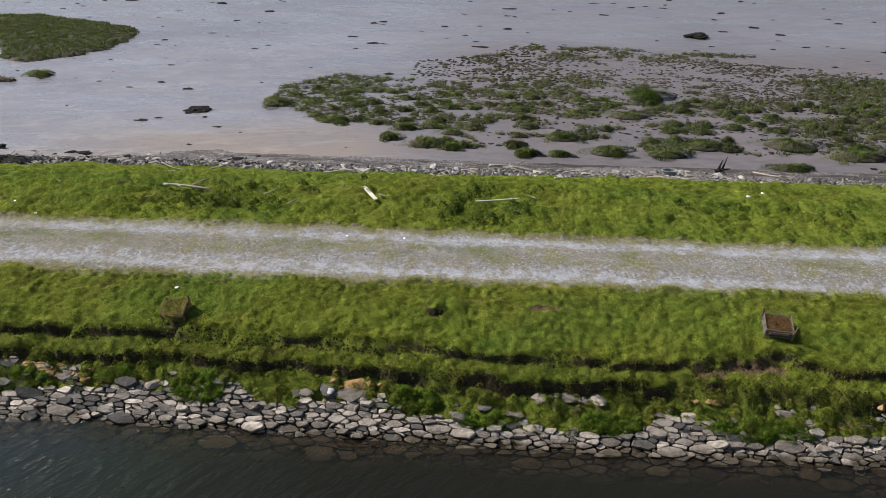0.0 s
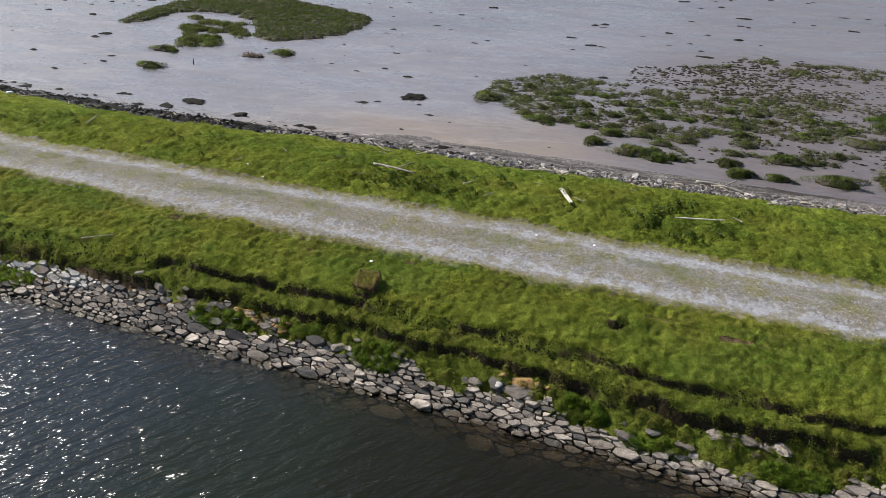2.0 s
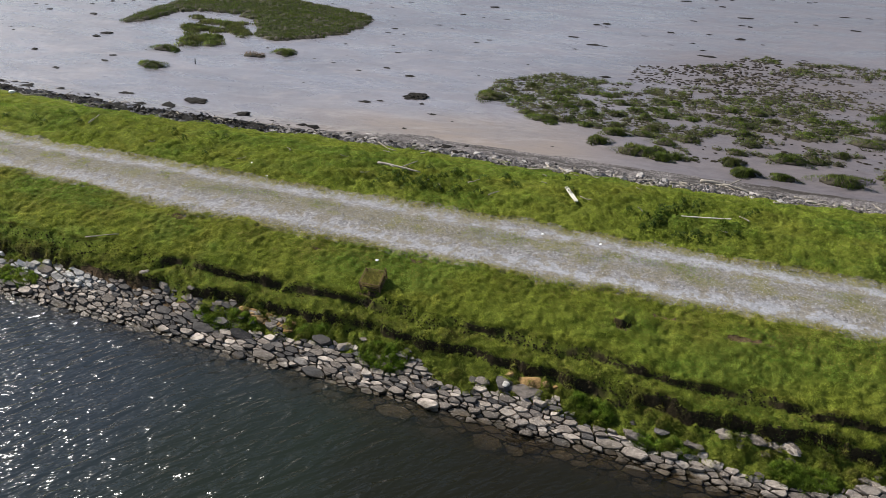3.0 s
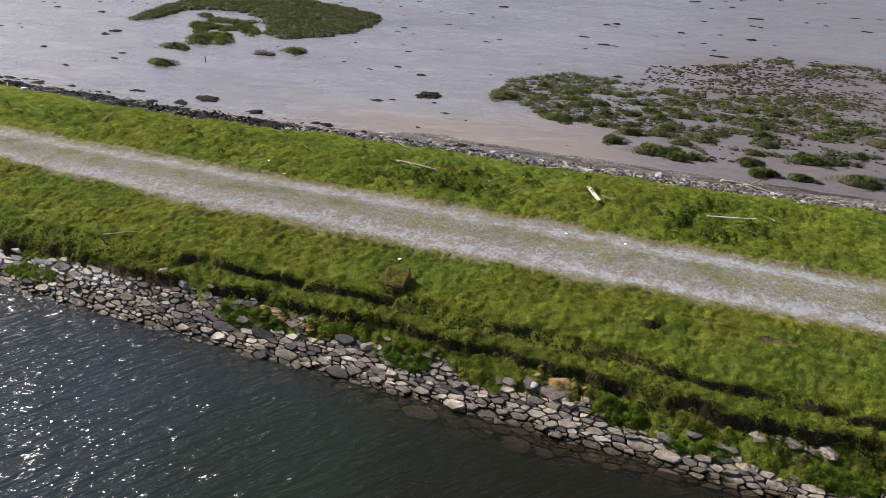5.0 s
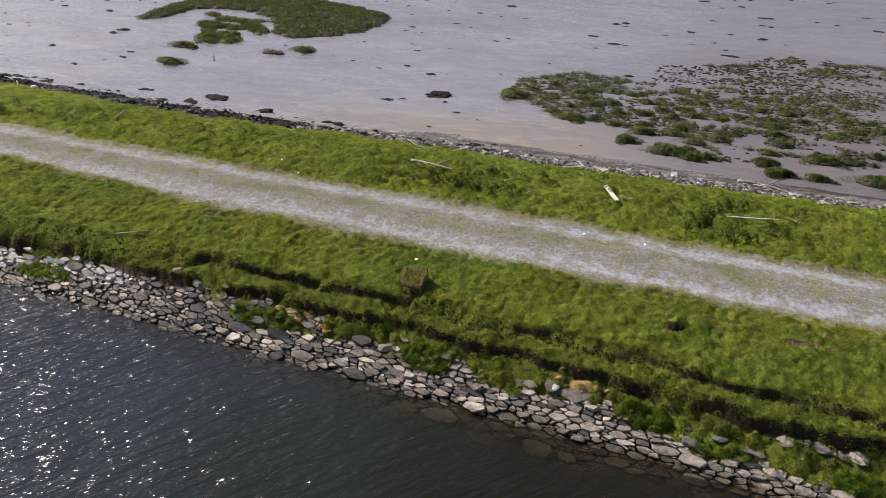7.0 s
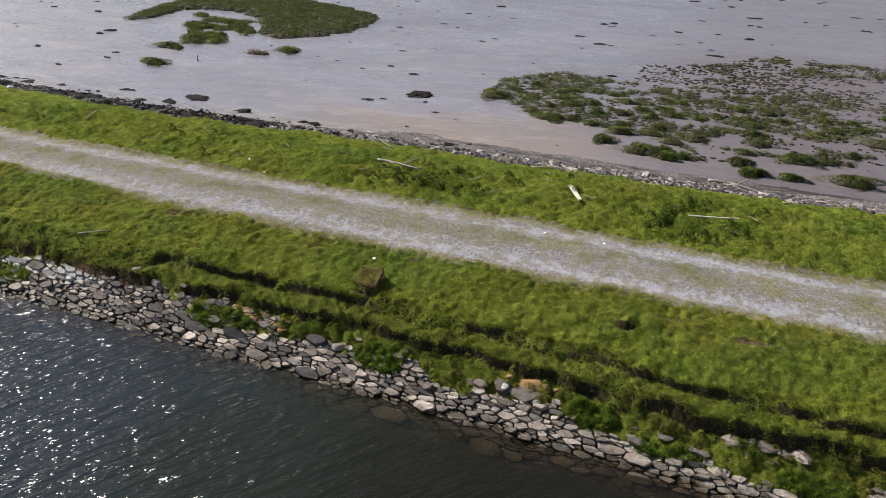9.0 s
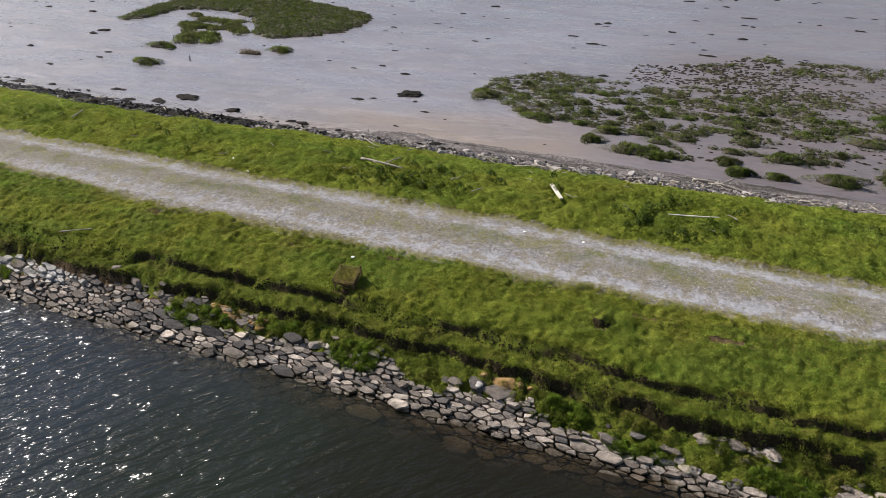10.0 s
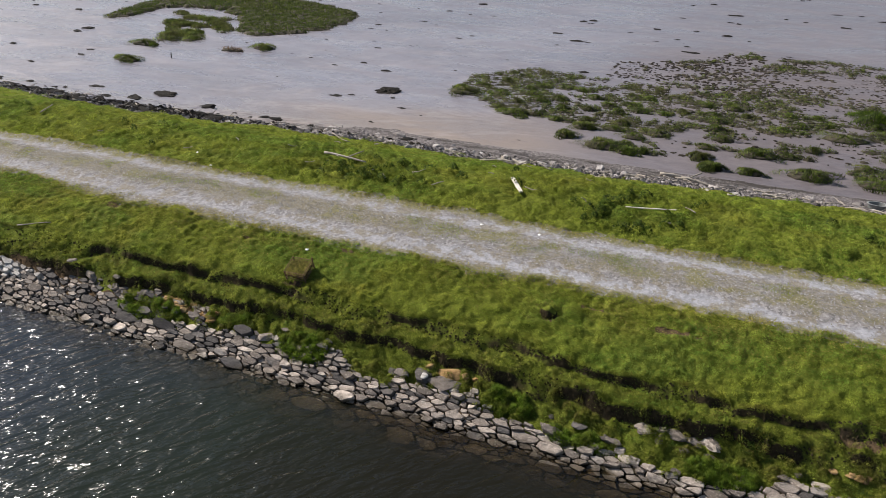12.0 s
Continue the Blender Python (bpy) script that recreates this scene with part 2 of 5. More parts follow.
def water_material():
    k = Mat("lake_water", 0.1, 0.5)
    k.set("Base Color", (0.22, 0.18, 0.115)).set("Transmission Weight", 1.0).set("IOR", 1.33)
    calm = k.span(k.axis("X"), -9.0, 4.0, 1.0, 0.25)
    long = k.noise(1.0, 1, 0.4, k.scaled(1.4, 4.4, 1, 53), 0.6)
    short = k.noise(1.0, 1, 0.5, k.scaled(6.5, 14.0, 1, 44), 0.3)
    h = k.calc("ADD", long, k.calc("MULTIPLY", short, 0.24))
    k.bump(k.calc("MULTIPLY", h, calm), 0.145)
    # silty deep water hides the bed; its blue west end paints in reflected sky
    silt_sky = k.nt.nodes.new("ShaderNodeBsdfDiffuse")
    east = k.span(k.calc("ADD", k.axis("X"), k.calc("MULTIPLY", k.noise(0.35, 3, 0.5), 4.0)), -11.5, -0.5)
    k.put(silt_sky.inputs["Color"], k.ramp(east, [(0.0, (0.022, 0.0285, 0.037)), (0.4, (0.0165, 0.0215, 0.0195)), (0.7, (0.014, 0.0185, 0.0135)), (1.0, (0.0105, 0.01, 0.006))]))
    gloss = k.nt.nodes.new("ShaderNodeBsdfGlossy")
    gloss.inputs["Roughness"].default_value = 0.15
    fres = k.nt.nodes.new("ShaderNodeFresnel")
    fres.inputs["IOR"].default_value = 1.33
    murk = k.nt.nodes.new("ShaderNodeMixShader")
    both = k.nt.nodes.new("ShaderNodeMixShader")
    bump = k.b.inputs["Normal"].links[0].from_socket
    for n in (gloss, fres):
        k.nt.links.new(bump, n.inputs["Normal"])
    k.nt.links.new(fres.outputs[0], murk.inputs[0])
    k.nt.links.new(silt_sky.outputs[0], murk.inputs[1])
    k.nt.links.new(gloss.outputs[0], murk.inputs[2])
    deep = k.calc("ADD", k.across(), k.calc("MULTIPLY", k.calc("SUBTRACT", k.noise(0.6, 3, 0.5), 0.5), 0.8))
    k.put(both.inputs[0], k.span(deep, 10.75, 9.6, k.span(k.axis("X"), -10.0, -3.0, 0.5, 0.2), 1.0))
    k.nt.links.new(k.b.outputs[0], both.inputs[1])
    k.nt.links.new(murk.outputs[0], both.inputs[2])
    k.nt.links.new(both.outputs[0], k.nt.nodes["Material Output"].inputs["Surface"])
    return k.m


def plain_material(name, a, b, roughness=0.7, scale=20.0, metal=0.0, bump=0.01, specular=0.3, streak=(1, 1, 1)):
    k = Mat(name, roughness, specular)
    n = k.noise(scale, 5, 0.65, k.scaled(*streak))
    k.set("Base Color", k.ramp(n, [(0.3, a), (0.7, b)])).set("Metallic", metal)
    return k.bump(n, bump).m


TURF, GRAVEL, MUD, SHINGLE, BED, WATER = (turf_material(), gravel_material(), mud_material(), shingle_material(), bed_material(), water_material())
STONE = stone_material("grey_stone", (0.076, 0.064, 0.055), (0.27, 0.23, 0.195), (0.55, 0.482, 0.415))
STONE_REST = stone_material("grey_stone_far", (0.076, 0.064, 0.055), (0.27, 0.23, 0.195), (0.55, 0.482, 0.415), own=False)
STONE_DARK = stone_material("dark_stone", (0.04, 0.037, 0.037), (0.09, 0.082, 0.077), (0.175, 0.16, 0.148))
STONE_DARK_REST = stone_material("dark_stone_far", (0.04, 0.037, 0.037), (0.09, 0.082, 0.077), (0.175, 0.16, 0.148), own=False)
STONE_WHITE = stone_material("bleached_stone", (0.32, 0.3, 0.27), (0.46, 0.44, 0.41), (0.64, 0.62, 0.59), 0.03, own=False)
STONE_OCHRE = stone_material("lichen_stone", (0.16, 0.1, 0.045), (0.32, 0.19, 0.07), (0.4, 0.27, 0.13), 0.24, (0.5, 0.24, 0.03))
BEACH_STONE = stone_material("beach_stone", (0.1, 0.09, 0.085), (0.29, 0.265, 0.25), (0.52, 0.49, 0.465), 0.05, tidal=0.0)
BEACH_REST = stone_material("beach_pebble", (0.04, 0.036, 0.034), (0.14, 0.124, 0.118), (0.38, 0.355, 0.34), 0.05, own=False, tidal=0.0)
TRACK_STONE = stone_material("track_stone", (0.16, 0.158, 0.16), (0.29, 0.287, 0.292), (0.52, 0.515, 0.53), 0.03, own=False, tidal=0.0)
WEED = plain_material("seaweed", (0.012, 0.011, 0.009), (0.05, 0.042, 0.032), 0.9, 9, bump=0.06, specular=0.1)
WRACK = plain_material("wet_weed", (0.007, 0.0065, 0.006), (0.03, 0.026, 0.021), 0.8, 14, bump=0.08, specular=0.1)
DRIFT_WOOD = plain_material("driftwood", (0.19, 0.165, 0.13), (0.46, 0.415, 0.35), 0.8, 6, bump=0.01, streak=(1, 6, 6))
PALE_WOOD = plain_material("sawn_plank", (0.5, 0.46, 0.38), (0.72, 0.68, 0.58), 0.75, 6, bump=0.005)
GALV = plain_material("weathered_wire", (0.07, 0.06, 0.052), (0.24, 0.22, 0.2), 0.6, 30, metal=0.3)
RUST = plain_material("rust", (0.1, 0.06, 0.036), (0.25, 0.15, 0.085), 0.9, 25)
LITTER = plain_material("white_plastic", (0.7, 0.7, 0.7), (0.85, 0.85, 0.84), 0.4, 8)
LAWN = leaf_material("lawn_blade", [(0.0, (0.207, 0.253, 0.032)), (0.5, (0.272, 0.322, 0.041)), (1.0, (0.33, 0.374, 0.053))], (0.41, 0.37, 0.07), 0.45, 0.7, 0.4, 3.2, 0.22, 0.9)
VERGE = leaf_material("verge_blade", [(0.0, (0.168, 0.222, 0.025)), (0.5, (0.247, 0.312, 0.037)), (1.0, (0.31, 0.36, 0.052))], (0.35, 0.325, 0.058), 0.5, 0.6, 0.38, 2.6, 0.24, 0.7)
DOCK = leaf_material("broad_leaf", [(0.0, (0.035, 0.068, 0.01)), (0.6, (0.085, 0.135, 0.015)), (1.0, (0.15, 0.21, 0.026))], (0.09, 0.13, 0.03), 0.3, 2.0)
MARSH = leaf_material("marsh_blade", [(0.0, (0.05, 0.075, 0.018)), (0.5, (0.115, 0.165, 0.028)), (0.9, (0.18, 0.225, 0.044)), (1.0, (0.22, 0.215, 0.08))], (0.13, 0.115, 0.05), 0.55, 0.5, 0.25, 1.5, 0.45)
ISLE = leaf_material("rush_blade", [(0.0, (0.035, 0.06, 0.012)), (0.5, (0.075, 0.115, 0.016)), (1.0, (0.125, 0.16, 0.028))], (0.11, 0.12, 0.03), 0.4, 0.3)
DEAD = leaf_material("dry_blade", [(0.0, (0.07, 0.04, 0.018)), (0.5, (0.16, 0.085, 0.034)), (1.0, (0.25, 0.15, 0.065))], (0.2, 0.14, 0.06), 0.4, 5.0, 0.15)
SOIL = plain_material("bare_soil", (0.035, 0.025, 0.015), (0.16, 0.11, 0.065), 0.95, 14, bump=0.05, specular=0.05)
STRAW = leaf_material("straw_blade", [(0.0, (0.17, 0.17, 0.028)), (0.5, (0.28, 0.255, 0.05)), (1.0, (0.37, 0.315, 0.085))], (0.26, 0.18, 0.06), 0.4, 6.0, 0.15)
LUSH = leaf_material("cushion_leaf", [(0.0, (0.085, 0.15, 0.013)), (0.5, (0.165, 0.265, 0.022)), (1.0, (0.24, 0.34, 0.042))], (0.2, 0.19, 0.04), 0.5, 2.5, 0.3, 6.0, 0.35)
BANK = leaf_material("bank_leaf", [(0.0, (0.115, 0.155, 0.017)), (0.5, (0.205, 0.246, 0.028)), (1.0, (0.298, 0.322, 0.05))], (0.21, 0.15, 0.05), 0.5, 1.6, 0.22, 5.0, 0.4)


# ---------------------------------------------------------------- plan of the causeway
rng = np.random.default_rng(7)


def lattice(ix, iy, seed):
    h = np.sin(ix * 127.1 + iy * 311.7 + seed * 74.7) * 43758.5453
    return h - np.floor(h)


def soft(a, b, x):
    t = np.clip((x - a) / (b - a), 0.0, 1.0)
    return t * t * (3 - 2 * t)


def rough(x, y, size, octaves=3, seed=0.0):
    """Smooth noise about -1 to 1 with lumps of that size in metres."""
    x, y = np.asarray(x, float), np.asarray(y, float)
    total, amp, norm = 0.0, 1.0, 0.0
    for o in range(octaves):
        px, py = x / size * 2 ** o + 17.3 * o, y / size * 2 ** o - 9.1 * o
        ix, iy = np.floor(px), np.floor(py)
        fx, fy = px - ix, py - iy
        fx, fy = fx * fx * (3 - 2 * fx), fy * fy * (3 - 2 * fy)
        s = seed + o
        low = lattice(ix, iy, s) * (1 - fx) + lattice(ix + 1, iy, s) * fx
        high = lattice(ix, iy + 1, s) * (1 - fx) + lattice(ix + 1, iy + 1, s) * fx
        total = total + amp * (2 * (low * (1 - fy) + high * fy) - 1)
        norm += amp
        amp *= 0.5
    return total / norm


def drift(x):
    return DRIFT * np.clip(x, -90, 90)


WATER_Z, MUD_Z = -2.22, -2.53


def profile(v, pairs):
    return np.interp(v, [p[0] for p in pairs], [p[1] for p in pairs])


LOW = [(-60, -7), (5, -4.9), (8, -3.7), (9.4, -2.95), (10.6, -2.31), (11.0, -2.1), (11.4, -1.91), (11.6, -1.77), (11.85, -1.61), (12.1, -1.53), (12.6, -1.42)]
SHELF = [(11.0, -1.54), (11.8, -1.38), (12.3, -1.31), (12.6, -1.27)]
TOP = [(11.6, -1.3), (12.3, -1.13), (12.6, -1.05), (13, -0.92), (13.5, -0.79), (14.3, -0.71), (15.8, -0.6), (17.3, -0.52), (17.7, -0.47),
       (18.2, -0.39), (18.8, -0.34), (19.6, -0.38), (20.4, -0.54), (22.2, -0.97), (24.5, -1.67), (26.3, -2.12), (27.1, -2.43), (27.8, MUD_Z), (4000, MUD_Z)]


def tabled(line):
    """The same line along x, read from a fine table."""
    xs = np.arange(-130.0, 130.0, 0.012)
    ys = line(xs)
    return lambda x: np.interp(x, xs, ys)


@tabled
def upper_scarp(x):
    line = np.interp(x, [-30, -19, -15.7, -12.2, -10, -7, -4.2, -2, 0.5, 2.3, 3.7, 4.8, 5.3, 6.2, 7.5, 20],
                     [11.85, 11.9, 12.08, 12.34, 12.45, 12.46, 12.39, 12.37, 12.29, 12.25, 12.2, 12.37, 12.51, 12.61, 12.29, 12.25])
    return line + 0.13 * rough(x, 0 * x, 0.9, 4, 3)


@tabled
def lower_scarp(x):
    line = np.interp(x, [-30, -13, -11.5, -10.2, -8.3, -6.6, -5.3, -4.2, -3, -2, 0.5, 2.2, 3.6, 4.7, 5.2, 6.1, 7.4, 20],
                     [11.55, 11.75, 11.8, 11.89, 11.92, 11.99, 11.81, 11.96, 11.86, 11.85, 11.72, 11.81, 11.86, 11.89, 11.96, 11.8, 11.76, 11.75])
    return np.minimum(line + 0.13 * rough(x, 0 * x, 0.9, 4, 8), upper_scarp(x) - 0.3)


def wall_top(x):
    return np.interp(x, [-30, -18.7, -16.7, -14.7, -12.9, -11.4, -9.9, -8.2, -6.5, -5.1, -4, -2.8, -1.9, -0.7, 0.5, 2.2, 3.6, 4.6, 5.9, 7.3, 20],
                     [11.4, 11.42, 11.49, 11.77, 11.82, 11.61, 11.27, 11.4, 11.5, 11.24, 11.16, 11.35, 11.12, 11.03, 11.08, 10.9, 11.24, 11.12, 11.08, 11.2, 11.2])


BARE = [(-0.4, 13.83, 0.34, 0.09), (1.25, 13.66, 0.48, 0.09), (-13.8, 13.9, 0.3, 0.14), (5.8, 12.38, 0.62, 0.17), (-7.2, 12.62, 0.24, 0.14), (-1.28, 13.32, 0.2, 0.13), (-6.6, 14.1, 0.3, 0.07), (4.7, 12.2, 0.35, 0.12), (-9.2, 13.8, 0.24, 0.06)]


def bare(x, v):
    """1 on the worn patches of earth, 0 elsewhere."""
    out = 0.0 * x
    for bx, bv, w, d in BARE:
        ragged = 0.55 * rough(x, v, 0.16, 2, 47)
        out = np.maximum(out, soft(1.25, 0.75, np.hypot((x - bx) / w, (v - bv) / d) + ragged))
    return out


def greenery(x, v):
    """Above 0 where plants cover the stones between the water's wall and the turf."""
    return 0.75 * (v - wall_top(x)) + 0.03 + 0.14 * soft(-4.5, -3.0, x) + 0.55 * rough(x, 1.6 * v, 0.75, 3, 83)


@tabled
def grass_end(x):
    """Where the far grass gives way to the beach."""
    line = np.interp(x, [-70, -30, -24, -20, -17, -14, -10, -6, -2, 2, 5, 14, 40],
                     [21.5, 21.8, 21.0, 20.7, 21.0, 21.9, 22.0, 21.7, 22.3, 22.3, 23.1, 23.5, 24.0])
    return line + 0.35 * rough(x, 0 * x, 1.3, 4, 21)


@tabled
def near_track(x):
    return np.interp(x, [-40, -23, -18, -13.6, -10, -6.8, -4, -1.3, 1.3, 5.7, 9, 30], [14.9, 14.85, 14.58, 14.27, 14.32, 14.39, 14.45, 14.6, 14.63, 14.7, 14.78, 14.8]) + 0.2 * rough(x, 0 * x, 0.8, 5, 31)


@tabled
def far_track(x):
    return 16.97 - 0.09 * soft(-9, -11.5, x) + 0.19 * rough(x, 0 * x, 0.8, 5, 37)


@tabled
def edge_sharp(x):
    """Half the run of the upper scarp: a clean break, but for a few slumped stretches."""
    return 0.035 + 0.08 * soft(0.15, 0.5, rough(x, 0 * x, 1.5, 2, 41)) + 0.13 * soft(-7.4, -6.6, x) * soft(-4.2, -5.0, x) + 0.22 * soft(-12.0, -14.5, x)


@tabled
def edge_sharp_low(x):
    return 0.04 + 0.16 * soft(0.1, 0.4, rough(x, 0 * x, 1.1, 2, 43) - 0.5 * soft(-9, -8, x) * soft(-1, -2, x)) + 0.12 * soft(-12.5, -14.5, x)


def height(x, v):
    """The ground's height at x and the cross coordinate v."""
    sharp1 = edge_sharp(x)
    sharp2 = edge_sharp_low(x)
    nick = 0.09 * rough(x, v, 0.3, 3, 45)
    st2 = soft(-sharp2, sharp2, v + nick - lower_scarp(x))
    st1 = soft(-sharp1, sharp1, v + nick - upper_scarp(x))
    low, shelf, top = profile(v, LOW), profile(v, SHELF), profile(v, TOP)
    z = low + (shelf - low) * st2
    z = z + (top - z) * st1
    grass = soft(10.9, 11.5, v) * (1 - soft(-0.2, 0.5, v - grass_end(x))) * (1 - soft(-0.1, 0.15, v - near_track(x)) * soft(-0.15, 0.1, far_track(x) - v))
    lumps = 0.036 * rough(x, v, 0.13, 1, 49) + 0.036 * rough(x, v, 0.32, 2, 51) + 0.05 * rough(x, v, 1.6, 2, 53)
    lumps = lumps + soft(11.0, 11.4, v) * (1 - soft(12.7, 13.2, v)) * 0.05 * rough(x, v, 0.36, 2, 55)
    lumps = lumps + soft(12.3, 12.8, v) * (1 - soft(14.0, 14.5, v)) * 0.03 * rough(0.3 * x, v, 0.24, 2, 56)
    far = soft(17.2, 18.2, v)
    lumps = lumps + far * (0.06 * rough(x, v, 0.45, 2, 57) + 0.07 * rough(x, v, 1.3, 2, 59))
    z = z + grass * lumps - 0.05 * grass * bare(x, v)
    rut = np.exp(-((v - 15.0) / 0.36) ** 2) + np.exp(-((v - 16.57) / 0.36) ** 2)
    track = soft(14.0, 14.5, v) * (1 - soft(17.1, 17.5, v))
    z = z + track * (-0.05 * rut + 0.018 * rough(x, v, 0.35, 3, 61))
    beach = soft(0.0, 0.6, v - grass_end(x)) * (1 - soft(26.8, 28, v))
    z = z + beach * 0.1 * rough(x, v, 0.6, 3, 63)
    mud = soft(27.0, 29.5, v)
    z = z + mud * (0.012 * rough(x, v, 1.2, 3, 67) + 0.03 * rough(x, v, 9.0, 2, 69) * (1 - soft(120, 300, v)))
    return z


def ground_z(x, y):
    x = np.asarray(x, float)
    return height(x, np.asarray(y, float) - drift(x))


def span_lines(*parts):
    """Grid lines: (from, to, step) stretches, joined."""
    out = []
    for a, b, step in parts:
        n = max(1, int(round((b - a) / step)))
        out.extend(np.linspace(a, b, n, endpoint=False))
    out.append(parts[-1][1])
    return np.array(out)


def outward(start, end, first, grow):
    out, step, at = [], first, start
    while at < end:
        at += step
        step *= grow
        out.append(min(at, end))
    return np.array(out)


# ---------------------------------------------------------------- mesh helpers
def mesh_of(name, verts, faces_flat, per_face, mats, face_mat=None, smooth=False):
    """A mesh from arrays; every face has per_face corners."""
    me = bpy.data.meshes.new(name)
    verts = np.ascontiguousarray(verts, np.float32)
    faces_flat = np.ascontiguousarray(faces_flat, np.int32).ravel()
    n = len(faces_flat) // per_face
    me.vertices.add(len(verts))
    me.vertices.foreach_set("co", verts.ravel())
    me.loops.add(len(faces_flat))
    me.loops.foreach_set("vertex_index", faces_flat)
    me.polygons.add(n)
    me.polygons.foreach_set("loop_start", np.arange(n, dtype=np.int32) * per_face)
    for m in mats:
        me.materials.append(m)
    if face_mat is not None:
        me.polygons.foreach_set("material_index", np.ascontiguousarray(face_mat, np.int32))
    me.polygons.foreach_set("use_smooth", np.full(n, smooth, bool))
    me.update(calc_edges=True)
    return me


def from_bm(name, bm, material, smooth=False):
    me = bpy.data.meshes.new(name)
    bmesh.ops.recalc_face_normals(bm, faces=bm.faces[:])
    for f in bm.faces:
        f.smooth = smooth
    bm.to_mesh(me)
    bm.free()
    me.materials.append(material)
    return me


def part(name, bm, material, parent, label="", smooth=False):
    ob = new(name, from_bm(name, bm, material, smooth))
    ob.parent = parent
    return tagged(ob, label) if label else ob


def thing(name, at, label, category, group="", turn=0.0):
    ob = new(name)
    ob.empty_display_size = 0.1
    ob.matrix_world = pose(*at, 0, 0, turn)
    return tagged(ob, label, category, group)


# ---------------------------------------------------------------- ground, track, water
gx = np.concatenate([-outward(70, 3000, 2, 1.35)[::-1], span_lines((-70, -24, 0.6), (-24, 10, 0.085), (10, 45, 0.5)), outward(45, 3000, 2, 1.35)])
gv = np.concatenate([-outward(60, 3000, 10, 1.5)[::-1], span_lines((-60, 5, 5), (5, 9.2, 0.3), (9.2, 11.3, 0.09), (11.3, 12.9, 0.03), (12.9, 21, 0.085), (21, 28.6, 0.13), (28.6, 60, 0.5)),
                     outward(60, 3000, 1, 1.25)])
X, V = np.meshgrid(gx, gv)
Z = height(X, V)
co = np.stack([X, V + drift(X), Z], -1).reshape(-1, 3)
nv, nx = X.shape
idx = np.arange(nv * nx).reshape(nv, nx)
quads = np.stack([idx[:-1, :-1], idx[:-1, 1:], idx[1:, 1:], idx[1:, :-1]], -1).reshape(-1, 4)
cx, cv = (0.25 * (A[:-1, :-1] + A[:-1, 1:] + A[1:, 1:] + A[1:, :-1]) for A in (X, V))
cx, cv = cx.ravel(), cv.ravel()
on_track = (cv > near_track(cx) - 0.15) & (cv < far_track(cx) + 0.15) & (cx > -70) & (cx < 45)
zone = np.where(cv < 11.0, 3, np.where(cv < grass_end(cx), 0, np.where(cv < np.where(cx < -14, np.minimum(27.75, grass_end(cx) + 1.3 + 0.25 * np.clip(cx + 24, 0, 10)), 27.75) + 0.4 * rough(cx, cv, 1.8, 3, 71), 2, 1)))
zone = np.where((zone == 0) & ((bare(cx, cv) > 0.4) | ((cv < lower_scarp(cx)) & (greenery(cx, cv) < 0.05))), 4, zone)
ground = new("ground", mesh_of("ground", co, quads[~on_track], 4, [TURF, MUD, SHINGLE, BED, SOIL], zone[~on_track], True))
tagged(ground, "grassy causeway bank falling to a shingle beach and wet grey mudflats", "ground", kind="structure")
road = new("road", mesh_of("road", co, quads[on_track], 4, [GRAVEL], None, True))
inset = road.data.attributes.new("inset", "FLOAT", "POINT")
inset.data.foreach_set("value", np.minimum(V - near_track(X), far_track(X) - V).ravel().astype(np.float32))
tagged(road, "pale gravel farm track with two wheel ruts and a mossy middle", "track", kind="structure")
wxs = np.concatenate([-outward(60, 3000, 20, 1.6)[::-1], span_lines((-60, 45, 5)), outward(45, 3000, 20, 1.6)])
wvs = np.concatenate([-outward(20, 3000, 20, 1.6)[::-1], span_lines((-20, 10.95, 2.5))])
WX, WV = np.meshgrid(wxs, wvs)
wi = np.arange(WX.size).reshape(WX.shape)
wq = np.stack([wi[:-1, :-1], wi[:-1, 1:], wi[1:, 1:], wi[1:, :-1]], -1).reshape(-1, 4)
water = new("water", mesh_of("water", np.stack([WX, WV + drift(WX), 0 * WX + WATER_Z], -1).reshape(-1, 3), wq, 4, [WATER], None, True))
water.visible_shadow = False
tagged(water, "dark rippled lake water, clear and brown over the sunken stones", "water", kind="structure")


# ---------------------------------------------------------------- grass
def sod_normals(x, v):
    """The upward normals of the lumpy ground at x and v."""
    h0, e = height(x, v), 0.03
    n = np.stack([(h0 - height(x + e, v)) / e, (h0 - height(x, v + e)) / e, np.ones_like(h0)], -1)
    return n / np.linalg.norm(n, axis=1, keepdims=True)


